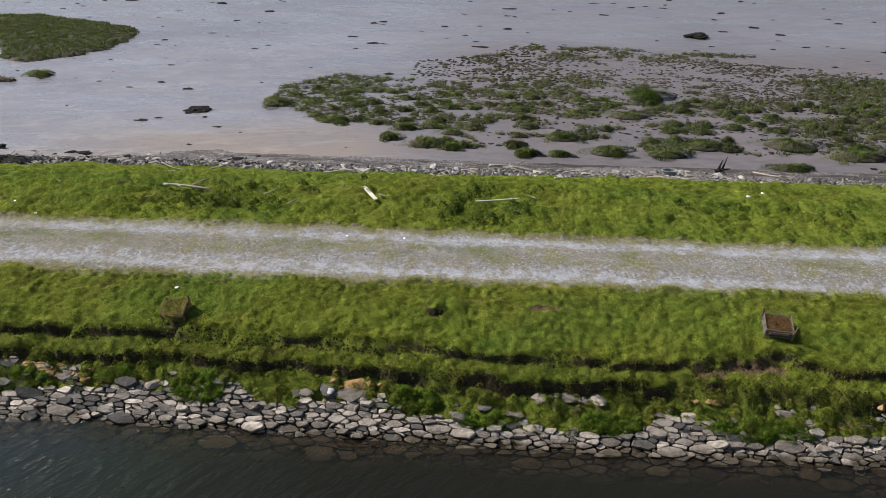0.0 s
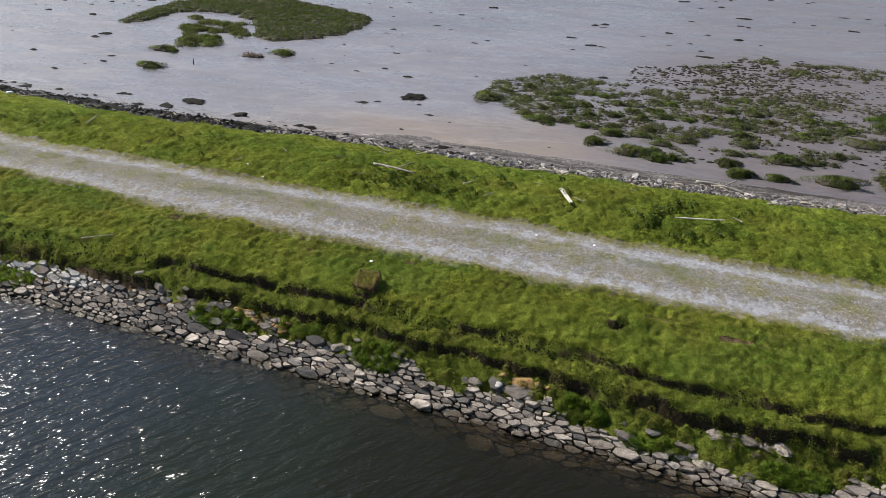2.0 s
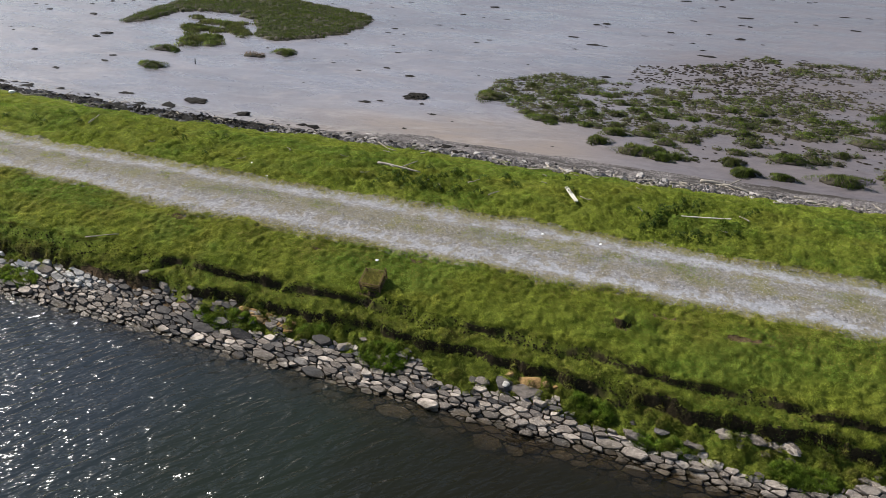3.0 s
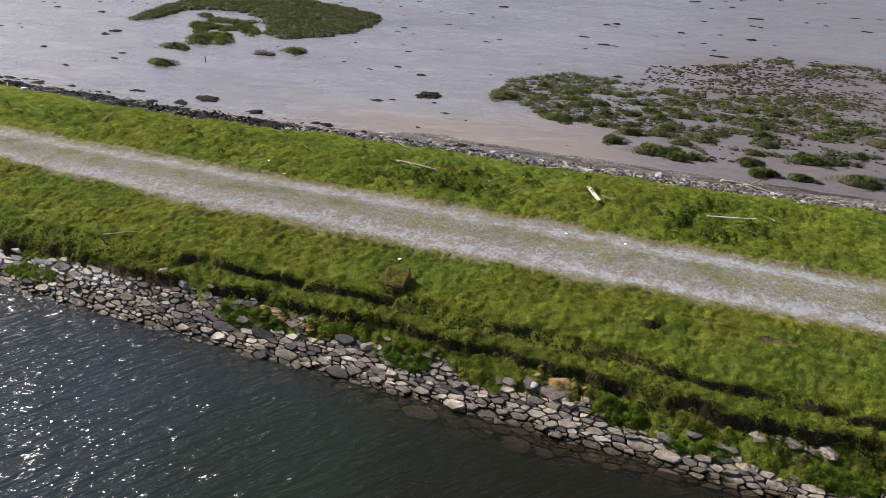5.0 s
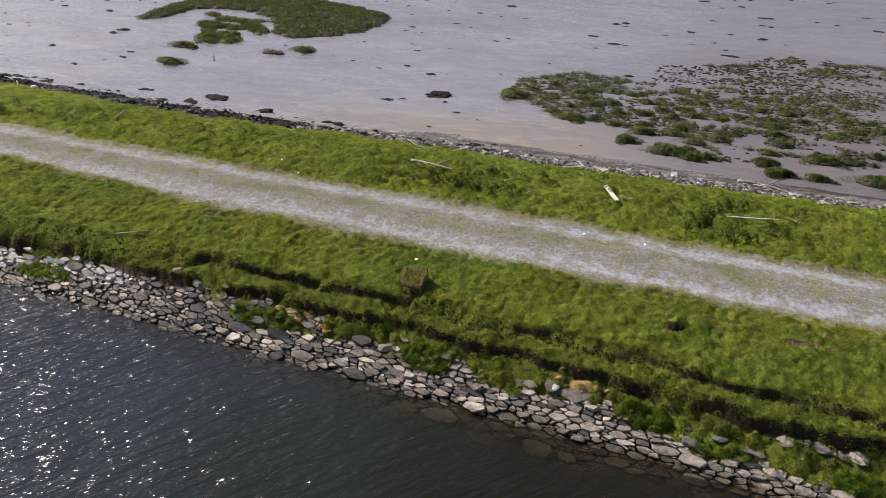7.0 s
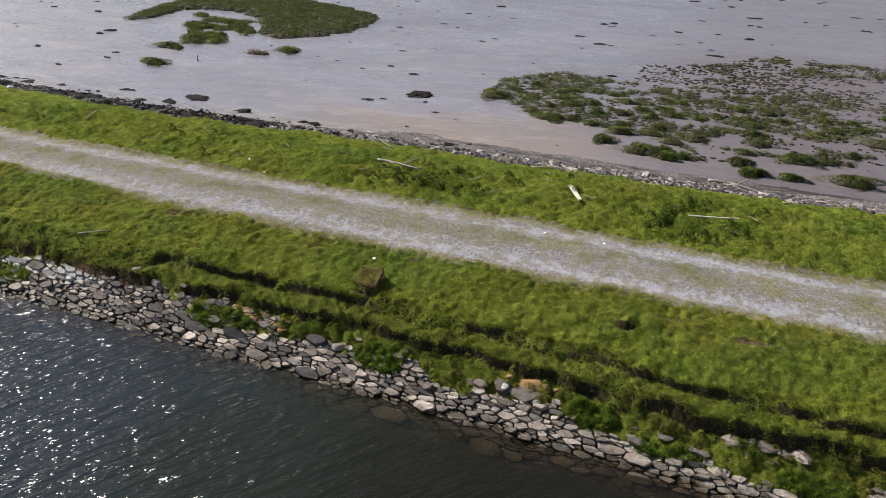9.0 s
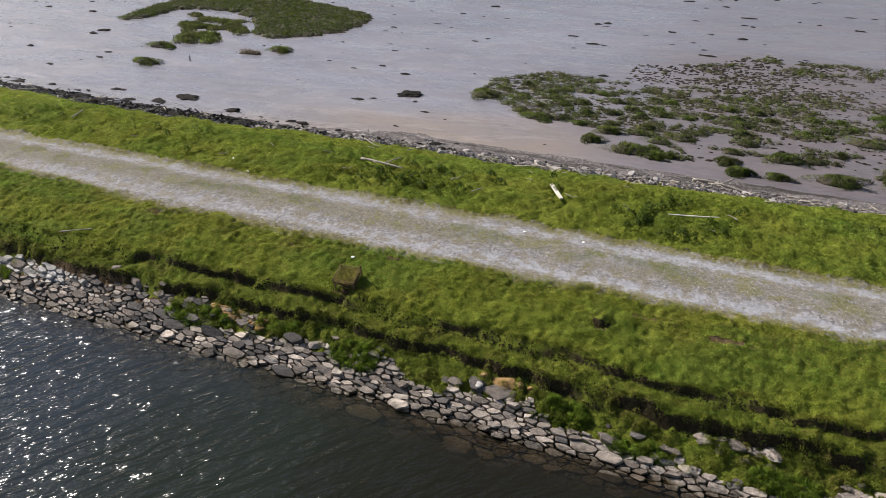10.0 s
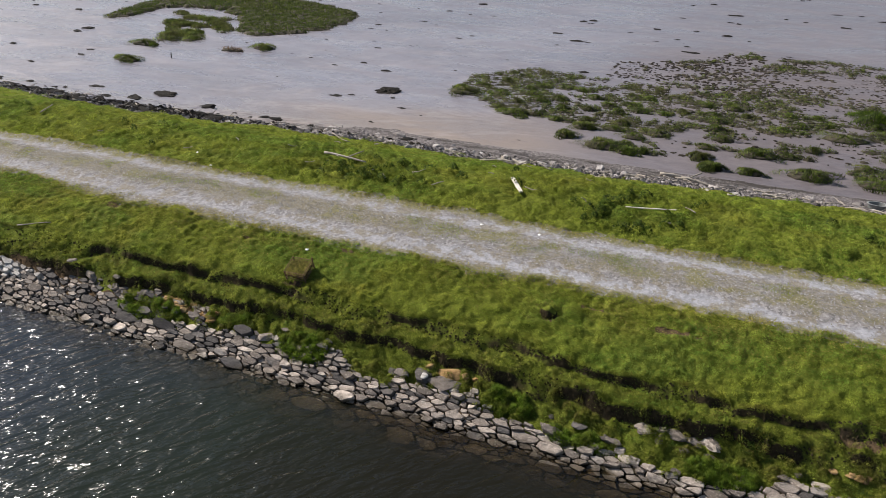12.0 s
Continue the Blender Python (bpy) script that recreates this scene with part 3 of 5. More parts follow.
def blades(name, xs, ys, zs, length, width, lean, material, label, aim=None, sod=None):
    """One mesh of single-triangle blades standing at the given places."""
    n = len(xs)
    turn = rng.uniform(0, 2 * np.pi, n)
    fall = rng.uniform(0, 2 * np.pi, n) if aim is None else aim
    tilt = lean * rng.uniform(0.15, 1.0, n)
    length = length * rng.uniform(0.55, 1.2, n)
    wx, wy = np.cos(turn) * width * 0.5, np.sin(turn) * width * 0.5
    base = np.stack([xs, ys, zs - 0.01], -1)
    a = base - np.stack([wx, wy, 0 * wx], -1)
    b = base + np.stack([wx, wy, 0 * wx], -1)
    tip = base + np.stack([np.cos(fall) * np.sin(tilt) * length, np.sin(fall) * np.sin(tilt) * length, np.cos(tilt) * length], -1)
    verts = np.stack([a, b, tip], 1).reshape(-1, 3)
    me = mesh_of(name, verts, np.arange(3 * n), 3, [material])
    if sod is not None:
        me.attributes.new("sod", "FLOAT_VECTOR", "POINT").data.foreach_set("vector", np.repeat(sod, 3, 0).astype(np.float32).ravel())
    return tagged(new(name, me), label, "grass", kind="stuff")


def steep(x, v):
    return np.abs(height(x, v + 0.012) - height(x, v - 0.012)) / 0.024


def scatter(x0, x1, v0, v1, density, keep):
    """Random places (x, v) of that density, thinned by keep(x, v), a chance from 0 to 1."""
    n = int((x1 - x0) * (v1 - v0) * density)
    x, v = rng.uniform(x0, x1, n), rng.uniform(v0, v1, n)
    ok = rng.uniform(0, 1, n) < keep(x, v)
    return x[ok], v[ok]


def near_lawn(x, v):
    edge = 1 - soft(-0.14, 0.08, v - near_track(x) - 0.28 * rough(x, v, 0.45, 3, 81))
    start = np.where(v < lower_scarp(x) - 0.03, soft(0.0, 0.14, greenery(x, v)) * soft(0.0, 0.12, v - wall_top(x)), 1.0)
    face = 1 - 0.96 * soft(1.0, 1.5, steep(x, v))
    thin = 1 - 0.85 * soft(0.35, 0.6, rough(x, v, 1.2, 3, 85))
    return edge * start * face * (0.55 + 0.45 * thin) * (1 - 0.93 * bare(x, v))


x, v = scatter(-27, 10.8, 10.9, 13.0, 3300, lambda x, v: near_lawn(x, v) * (v < upper_scarp(x) - 0.03) * (0.6 + 0.4 * (v > lower_scarp(x))))
blades("terrace_grass", x, v + drift(x), height(x, v) + 0.01, 0.035 + 0.02 * soft(-0.3, 0.6, rough(x, v, 0.5, 2, 87)), 0.021, 1.2, BANK,
       "mossy darker turf on the eroded terraces of the bank", sod=sod_normals(x, v))
x, v = scatter(-25, 10.2, 11.6, 14.9, 2700, lambda x, v: near_lawn(x, v) * (v > upper_scarp(x) - 0.03))
blades("lawn_grass", x, v + drift(x), height(x, v) + 0.014, 0.028 + 0.016 * soft(-0.3, 0.6, rough(x, v, 0.5, 2, 87)), 0.023, 1.5, LAWN,
       "short cropped green turf on the bank above the water", sod=sod_normals(x, v))


def verge(x, v):
    edge = soft(-0.06, 0.06, v - far_track(x) - 0.26 * rough(x, v, 0.4, 3, 91))
    end = 1 - soft(-0.3, 0.3, v - grass_end(x))
    return edge * end * (0.6 + 0.4 * soft(-0.5, 0.3, rough(x, v, 0.4, 2, 93)))


x, v = scatter(-29, 11.5, 17.0, 26, 1250, verge)
blades("verge_grass", x, v + drift(x), height(x, v) + 0.012, (0.035 + 0.025 * soft(-0.2, 0.6, rough(x, v, 0.6, 2, 95))) * (1 - 0.4 * soft(-1.2, 0.0, v - grass_end(x))), 0.032, 1.25, VERGE,
       "longer green grass between the track and the beach", sod=sod_normals(x, v))
x, v = scatter(-60, -30, 10.9, 26, 170, lambda x, v: np.maximum(near_lawn(x, v), verge(x, v)))
blades("distant_grass", x, v + drift(x), height(x, v), 0.12, 0.045, 1.1, VERGE, "green grass farther along the causeway")
x, v = scatter(12, 22, 10.9, 26, 170, lambda x, v: np.maximum(near_lawn(x, v), verge(x, v)))
blades("distant_grass", x, v + drift(x), height(x, v), 0.12, 0.045, 1.1, VERGE, "green grass farther along the causeway")


def strip(x, v):
    middle = np.exp(-((v - 15.92 - 0.25 * rough(x, v, 1.0, 2, 97)) / 0.34) ** 2)
    return middle * soft(0.06, 0.24, rough(x, 1.5 * v, 0.8, 3, 99))


x, v = scatter(-28, 11, 15.2, 16.8, 3200, strip)
blades("track_grass", x, v + drift(x), height(x, v), 0.04, 0.013, 1.25, LAWN, "thin dry grass along the middle of the track")


def dry_edge(x, v):
    near = np.exp(-((v - near_track(x) + 0.15) / 0.25) ** 2) + 0.55 * np.exp(-((v - near_track(x) + 0.5) / 0.4) ** 2) + 0.8 * np.exp(-((v - far_track(x) - 0.05) / 0.14) ** 2)
    slope = np.exp(-((x - 0.9) / 2.6) ** 2 - ((v - 13.8) / 0.42) ** 2) + 0.6 * np.exp(-((x + 9.5) / 3.0) ** 2 - ((v - 13.9) / 0.25) ** 2) + 0.3 * soft(-7.0, -10.0, x) * soft(12.8, 13.4, v) * (1 - soft(14.6, 14.9, v))
    return np.clip(near + slope, 0, 1) * (0.25 + 0.75 * soft(-0.2, 0.35, rough(x, v, 0.7, 3, 101)))


x, v = scatter(-24, 10, 12.8, 17.5, 2300, dry_edge)
blades("dry_grass", x, v + drift(x), height(x, v) + 0.012, 0.04, 0.02, 1.5, STRAW, "dry yellow-brown grass along the edges of the track", sod=sod_normals(x, v))


# ---------------------------------------------------------------- stone revetment
TILT_N = np.array([0.0, -0.42, 0.907])      # outward from the sloping stone face


FLATTEN = 0.37                              # stones lie two to three times as long as they are high


def clipped(poly, nx_, ny_, d):
    """The part of a convex outline where nx * x + ny * y <= d."""
    out = []
    for i in range(len(poly)):
        (ax, ay), (bx, by) = poly[i - 1], poly[i]
        sa, sb = nx_ * ax + ny_ * ay - d, nx_ * bx + ny_ * by - d
        if (sa <= 0) != (sb <= 0):
            f = sa / (sa - sb)
            out.append((ax + f * (bx - ax), ay + f * (by - ay)))
        if sb <= 0:
            out.append((bx, by))
    return out


def rubble(x0, x1, v0, v1):
    """Outlines (x, v) of fitted rubble stones of mixed sizes: the large ones are laid first, the small fill in."""
    pts = np.zeros((0, 3))
    for radius, tries in ((0.1, 160), (0.072, 900), (0.052, 5000), (0.038, 18000), (0.025, 30000)):
        u, w = rng.uniform(x0, x1, tries) * FLATTEN, rng.uniform(v0, v1, tries)
        w = np.where(rng.uniform(0, 1, tries) < 0.75, v0 + np.round((w - v0) / 0.095) * 0.095 + rng.normal(0, 0.012, tries) + 0.05 * rough(u, w, 0.7, 2, 16), w)
        grow = (1 + 0.55 * soft(10.6, 10.35, w)) * (1 + 0.4 * soft(13, 17, np.abs(u / FLATTEN + 4))) * (1 + 0.25 * rough(u, w, 1.3, 2, 15))
        fresh = np.stack([u, w, radius * grow * rng.uniform(0.85, 1.15, tries)], -1)
        bins = {}
        for p in pts:
            bins.setdefault((int(p[0] / 0.4), int(p[1] / 0.4)), []).append(tuple(p))
        kept = []
        for pu, pw, pr in fresh.tolist():
            bu, bw = int(pu / 0.4), int(pw / 0.4)
            near = [q for i in (-1, 0, 1) for j in (-1, 0, 1) for q in bins.get((bu + i, bw + j), ())]
            if all((pu - q[0]) ** 2 + (pw - q[1]) ** 2 > (0.84 * (pr + q[2])) ** 2 for q in near):
                bins.setdefault((bu, bw), []).append((pu, pw, pr))
                kept.append((pu, pw, pr))
        pts = np.concatenate([pts, np.array(kept).reshape(-1, 3)])
    out = []
    for pu, pw, pr in pts.tolist():
        near = pts[(np.abs(pts[:, 0] - pu) < 0.55) & (np.abs(pts[:, 1] - pw) < 0.55)]
        d2 = (near[:, 0] - pu) ** 2 + (near[:, 1] - pw) ** 2
        near = near[np.argsort(d2)[1:19]].tolist()
        r_ = 1.9 * pr
        poly = [(pu - r_, pw - r_), (pu + r_, pw - r_), (pu + r_, pw + r_), (pu - r_, pw + r_)]
        gap = rng.uniform(0.002, 0.009)
        for qu, qw, qr in near:
            dx, dy = qu - pu, qw - pw
            d = math.hypot(dx, dy)
            reach = 0.5 * (d * d + pr * pr - qr * qr) / d - gap
            skew = math.sin((pu + qu) * 127.1 + (pw + qw) * 311.7) * 437.5
            skew = 0.75 * (skew - math.floor(skew) - 0.5)
            bu, bw = pu + dx / d * reach, pw + dy / d * reach
            dx, dy = dx * math.cos(skew) - dy * math.sin(skew), dx * math.sin(skew) + dy * math.cos(skew)
            poly = clipped(poly, dx / d, dy / d, (bu * dx + bw * dy) / d)
            if len(poly) < 3:
                break
        if len(poly) >= 3:
            out.append(np.array([(a_ / FLATTEN, b_) for a_, b_ in poly]))
    return out


def worn(poly, cut=0.13):
    """The outline with its corners worn round and its sides a little uneven."""
    side = np.hypot(*(poly - np.roll(poly, 1, 0)).T)
    poly = poly[side > 0.012] if (side > 0.012).sum() >= 3 else poly
    out = []
    for i, p in enumerate(poly):
        a, b = poly[i - 1], poly[(i + 1) % len(poly)]
        for q in (a, b):
            d = max(1e-4, np.hypot(*(q - p)))
            out.append(p + (q - p) * min(cut * rng.uniform(0.8, 1.3), 0.028 / d))
    return np.array(out) + rng.normal(0, 0.005, (len(out), 2))


def stone_solid(outline, proud, rounds):
    """Vertices and triangles of one laid stone, in the world; rounds: the growth and rise of its rings."""
    n = len(outline)
    mid = outline.mean(0)
    tilt = rng.normal(0, 0.16, 2)
    rings = []
    for grow, lift in rounds:
        p = mid + (outline - mid) * grow
        up = -0.14 + 0 * p[:, 0] if lift < 0 else proud * lift + (p - mid) @ tilt + rng.normal(0, 0.004, n)
        base = np.stack([p[:, 0], p[:, 1] + drift(p[:, 0]), profile(p[:, 1], LOW)], -1)
        rings.append(base + up[:, None] * TILT_N)
    top = rings[-1].mean(0, keepdims=True) + TILT_N * rng.uniform(-0.004, 0.008)
    verts = np.concatenate(rings + [top])
    m = len(rings)
    i, j = np.arange(n), (np.arange(n) + 1) % n
    tris = []
    for r_ in range(m - 1):
        tris += [np.stack([r_ * n + i, r_ * n + j, (r_ + 1) * n + j], 1), np.stack([r_ * n + i, (r_ + 1) * n + j, (r_ + 1) * n + i], 1)]
    tris.append(np.stack([(m - 1) * n + i, (m - 1) * n + j, np.full(n, m * n)], 1))
    return verts, np.concatenate(tris)


revetment = thing("stone_revetment", (-1.5, 10.6, -2.1), "sloping dry-laid grey stone revetment, its foot under water", "stone wall")
laid, rest, rest_dark, rest_white = [], [], [], []
for outline in rubble(-32, 15, 9.7, 12.2):
    mid_x, mid_v = (float(a_) for a_ in outline.mean(0))
    one_x, one_v = np.array([mid_x]), np.array([mid_v])
    top_v = float(wall_top(mid_x))
    if mid_v > float(lower_scarp(one_x)[0]) - 0.03 or (float(greenery(one_x, one_v)[0]) > 0.16 and mid_v > top_v + 0.05) or rng.uniform() < 0.012:
        continue
    west = float(soft(-15, -12.5, mid_x) * (1 - soft(-5.0, -3.2, mid_x)))
    pale = -20 < mid_x < -12.6 and rng.uniform() > float(soft(-15.4, -14.0, mid_x)) * 0.92 and mid_v > top_v - 0.32 + 0.2 * float(rough(mid_x, mid_v, 0.6, 2, 19)) and rng.uniform() < 0.75
    dark_here = not pale and rng.uniform() < 0.12 + 0.14 * float(soft(-7, -12, mid_x)) + 0.3 * west * float(soft(10.8, 11.0, mid_v))
    nearby = -3.9 < mid_x < 2.6 and mid_v > 10.4 and len(laid) < 300
    wide = max(np.ptp(outline[:, 0]), np.ptp(outline[:, 1]))
    proud = float(np.clip(rng.normal(0.065, 0.022), 0.025, 0.12)) * min(1.25, 0.6 + 2.2 * wide) + (0.035 if pale else 0.0)
    solid = stone_solid(worn(outline), proud, ((0.98, -1), (1.0, 0.6), (0.96, 0.92), (0.86, 1.0)) if nearby else ((0.98, -1), (1.0, 0.7), (0.92, 1.0)))
    (laid if nearby else rest_white if pale else rest_dark if dark_here else rest).append((solid, dark_here))
for (verts, tris), dark in laid:
    centre = verts.mean(0)
    ob = new("stone", mesh_of("stone", verts - centre, tris, 3, [STONE_DARK if dark else STONE]))
    ob.location = centre - np.array(revetment.location)
    ob.parent = revetment
for stones, mat, name in ((rest, STONE_REST, "outer_masonry"), (rest_dark, STONE_DARK_REST, "outer_dark_masonry"), (rest_white, STONE_WHITE, "bleached_masonry")):
    vs, ts, n = [], [], 0
    for (verts, tris), _ in stones:
        vs.append(verts - np.array(revetment.location))
        ts.append(tris + n)
        n += len(verts)
    ob = new(name, mesh_of(name, np.concatenate(vs), np.concatenate(ts), 3, [mat]))
    ob.parent = revetment
    tagged(ob, kind="stuff")


# ---------------------------------------------------------------- loose rocks
def rock_mesh(name, material, seed, flat=0.6, cuts=9, bumpy=0.12, fine=3):
    """An angular weathered rock about one metre across, standing on z = 0."""
    r = random.Random(seed)
    bm = bmesh.new()
    bmesh.ops.create_icosphere(bm, subdivisions=fine, radius=0.5)
    for v_ in bm.verts:
        v_.co *= 1 + bumpy * (noise.noise(v_.co * 2.3 + Vector((seed * 3.1, 0, 0))) + 0.5 * noise.noise(v_.co * 5.7 + Vector((0, seed, 0))) + 0.35 * noise.noise(v_.co * 13 + Vector((0, 0, seed))))
    for _ in range(cuts):
        n = Vector((r.uniform(-1, 1), r.uniform(-1, 1), r.uniform(-0.2, 1))).normalized()
        d = r.uniform(0.2, 0.36)
        for v_ in bm.verts:
            over = v_.co.dot(n) - d
            if over > 0:
                v_.co -= n * over * 0.97
    for v_ in bm.verts:
        v_.co.z = (v_.co.z + 0.22) * flat
    return from_bm(name, bm, material, False)


def rock(name, mesh, x, y, size, turn, label, category="rock", group="", sink=0.12, stretch=1.0, tall=1.0, tip=0.0):
    ob = new(name, mesh)
    z = float(ground_z(x, y))
    ob.matrix_world = pose(x, y, z - sink * size * 0.4, tip, 0, turn) @ Matrix.Diagonal((size * stretch, size, size * tall, 1))
    return tagged(ob, label, category, group)


GREYS = [rock_mesh("grey_rock", STONE, s) for s in range(5)]
DARKS = [rock_mesh("dark_rock", STONE_DARK, s + 20) for s in range(3)]
WHITES = [rock_mesh("white_rock", STONE_WHITE, s + 30) for s in range(4)]
OCHRES = [rock_mesh("lichen_rock", STONE_OCHRE, s + 40) for s in range(4)]
BEACHES = [rock_mesh("beach_rock", BEACH_STONE, s + 50, 0.55) for s in range(5)]
WEEDS = [rock_mesh("weed_rock", WRACK, s + 60, 0.35, 0, 0.7, 2) for s in range(6)]
MUD_ROCKS = [rock_mesh("mud_rock", WRACK, s + 90, 0.42, 0, 0.55, 4) for s in range(3)]

SLABS = [rock_mesh("slab", stone_material("slab_stone", (0.12, 0.1, 0.088), (0.17, 0.145, 0.125), (0.24, 0.205, 0.175)), 81, 0.42, 12, 0.05)]


def shelf_rocks(x0, x1, v0, v1, count, meshes, small, large, label, group, seed, sink=0.1):
    r = random.Random(seed)
    for _ in range(count):
        x_, v_ = r.uniform(x0, x1), r.uniform(v0, v1)
        rock("loose_stone", r.choice(meshes), x_, v_ + float(drift(x_)), r.uniform(small, large), r.uniform(-30, 30), label, "stone", group, sink, r.uniform(1.0, 1.7), r.uniform(0.6, 1.0))


# the big slab, the boulder with a white lichen spot beside it, the ochre stones behind
rock("flat_slab", SLABS[0], -2.92, 11.42, 0.6, 6, "large flat grey slab lying on the stone revetment", "stone", "", -0.15, 1.45, 0.6, 24)
rock("boulder", DARKS[0], -3.4, 11.44, 0.5, 40, "dark boulder with a white lichen spot beside the slab", "stone", "", 0.0)
rock("lichen_slab", OCHRES[0], -2.8, 11.67, 0.36, -4, "long ochre stone orange with lichen behind the slab", "stone", "", 0.0, 2.3, 0.6, 16)
rock("lichen_stone", OCHRES[1], -2.5, 11.68, 0.22, 60, "small ochre lichen-covered stone in the bank", "stone", "lichen stones of the bank")
rock("lichen_stone", OCHRES[2], -2.28, 11.7, 0.18, 10, "small ochre lichen-covered stone in the bank", "stone", "lichen stones of the bank")
rock("lichen_stone", OCHRES[3], -3.32, 11.68, 0.2, 100, "small ochre lichen-covered stone in the bank", "stone", "lichen stones of the bank")
spot = new("lichen_spot", rock_mesh("lichen_spot", STONE_WHITE, 77, 0.4, 2))
spot.matrix_world = pose(-3.3, 11.38, -1.705, 20, 0, 0) @ Matrix.Diagonal((0.19, 0.15, 0.14, 1))
tagged(spot, "round white lichen patch on the dark boulder", "lichen")
shelf_rocks(-10.3, -8.6, 11.55, 11.8, 36, OCHRES + OCHRES + GREYS[:1], 0.13, 0.27, "ochre and grey stones tumbled below the turf", "tumbled stones under the turf", 1)
shelf_rocks(-18.8, -14.9, 11.4, 11.62, 9, WHITES, 0.18, 0.3, "sun-bleached white stone on top of the revetment", "white stones on the revetment", 2, 0.7)
shelf_rocks(-13.4, -10.0, 11.5, 12.0, 8, GREYS + OCHRES[:1], 0.16, 0.34, "grey stone on top of the revetment", "stones on the revetment", 3)
shelf_rocks(-8.0, -4.0, 11.25, 11.75, 8, GREYS + DARKS, 0.14, 0.34, "grey stone half sunk in the grass", "stones on the revetment", 4)
shelf_rocks(-2.2, 1.2, 11.1, 11.5, 6, GREYS + DARKS[:1], 0.12, 0.26, "grey stone half sunk in the grass", "stones on the revetment", 5)
shelf_rocks(0.6, 2.4, 11.5, 11.72, 18, GREYS, 0.18, 0.36, "grey stone under the turf edge", "stones under the turf edge", 6, 0.4)
shelf_rocks(2.8, 6.0, 11.2, 11.6, 9, GREYS + DARKS[:1] + OCHRES[:1], 0.15, 0.32, "grey stone half sunk in the grass", "stones on the revetment", 7)
shelf_rocks(5.9, 9.5, 11.4, 11.72, 30, GREYS + OCHRES[:1], 0.13, 0.3, "grey stone under the turf edge", "stones under the turf edge", 8, 0.4)
shelf_rocks(4.35, 5.0, 11.68, 11.8, 6, OCHRES, 0.12, 0.2, "ochre stone under the turf edge", "lichen stones of the bank", 9)

# ---------------------------------------------------------------- the beach
r = random.Random(11)
for _ in range(260):
    x_ = r.uniform(-16, 3) if r.random() < 0.9 else r.uniform(3, 10)
    v_ = float(grass_end(x_)) + r.uniform(0.02, 1.0) ** 1.5 * 2.6
    rock("beach_stone", r.choice(BEACHES), x_, v_ + float(drift(x_)), r.uniform(0.12, 0.38), r.uniform(0, 360), "pale grey stone washed up along the grass edge", "stone", "beach stones", 0.2, r.uniform(1, 1.5))
for _ in range(270):
    x_ = r.uniform(-48, -9)
    v_ = float(grass_end(x_)) + 0.15 + 5.0 * r.random() ** 3.0
    rock("beach_rock", r.choice(WEEDS + WEEDS + DARKS[:1] + BEACHES[:1] if x_ < -16 else WEEDS + BEACHES + BEACHES), x_, v_ + float(drift(x_)), 0.16 + 0.42 * r.random() ** 2, r.uniform(0, 360), "dark weed-covered rock on the beach", "rock", "weedy beach rocks", 0.15, r.uniform(1, 1.9), r.uniform(0.5, 0.95))


for _ in range(60):
    x_ = r.uniform(-10.5, -2.5)
    v_ = float(grass_end(x_)) + r.uniform(0.2, 1.0)
    rock("beach_slab", r.choice(BEACHES), x_, v_ + float(drift(x_)), r.uniform(0.26, 0.5), r.uniform(-50, 50), "flat pale grey slab washed up on the shingle", "stone", "slabs on the beach", 0.2, r.uniform(1.1, 1.8), r.uniform(0.4, 0.7))
for _ in range(44):
    x_ = r.uniform(-44, -15)
    v_ = float(grass_end(x_)) + r.uniform(0.2, 1.5)
    rock("beach_boulder", r.choice(WEEDS), x_, v_ + float(drift(x_)), r.uniform(0.28, 0.58), r.uniform(-40, 40), "black weed-covered boulder at the edge of the grass", "rock", "black boulders of the shore", 0.15, r.uniform(1.1, 1.9), r.uniform(0.7, 1.2))


def pebbles(name, n, where, small, large, material, label, category="pebbles", flat=0.6):
    """Many small faceted stones in one mesh, set into the ground; where gives x and v."""
    x, v = where(n)
    n = len(x)
    s = rng.uniform(small, large, n) * rng.uniform(0.6, 1, n)
    ang = rng.uniform(0, 2 * np.pi, n)
    shape = np.array([(1, 0, -0.2), (0.1, 0.8, -0.2), (-0.9, 0.1, -0.2), (-0.1, -0.75, -0.2), (0.35, 0.1, flat), (-0.3, -0.05, 0.9 * flat)])
    p = shape[None] * s[:, None, None] * (1 + rng.normal(0, 0.18, (n, 6, 3)))
    c, d = np.cos(ang)[:, None], np.sin(ang)[:, None]
    px, py = p[..., 0] * c - p[..., 1] * d, p[..., 0] * d + p[..., 1] * c
    z = height(x, v)
    verts = np.stack([px + x[:, None], py + (v + drift(x))[:, None], p[..., 2] + z[:, None]], -1).reshape(-1, 3)
    tri = np.array([(0, 1, 4), (1, 5, 4), (1, 2, 5), (2, 3, 5), (3, 4, 5), (3, 0, 4)])
    faces = (tri[None] + 6 * np.arange(n)[:, None, None]).reshape(-1, 3)
    ob = new(name, mesh_of(name, verts, faces, 3, [material]))
    return tagged(ob, label, category, kind="stuff")


def on_beach(n):
    x = rng.uniform(-45, 14, n)
    v = grass_end(x) + np.abs(rng.normal(0, 1.0, n)) + 0.02
    ok = (v < 27.6) & (rng.uniform(0, 1, n) < 1 - 0.7 * soft(0, 3, x))
    return x[ok], v[ok]


def on_tideline(n):
    x = rng.uniform(-45, 14, n)
    x = x[rng.uniform(0, 1, n) < 1 - 0.75 * soft(0, 3, x)]
    return x, grass_end(x) + np.abs(rng.normal(0.2, 0.8, len(x)))


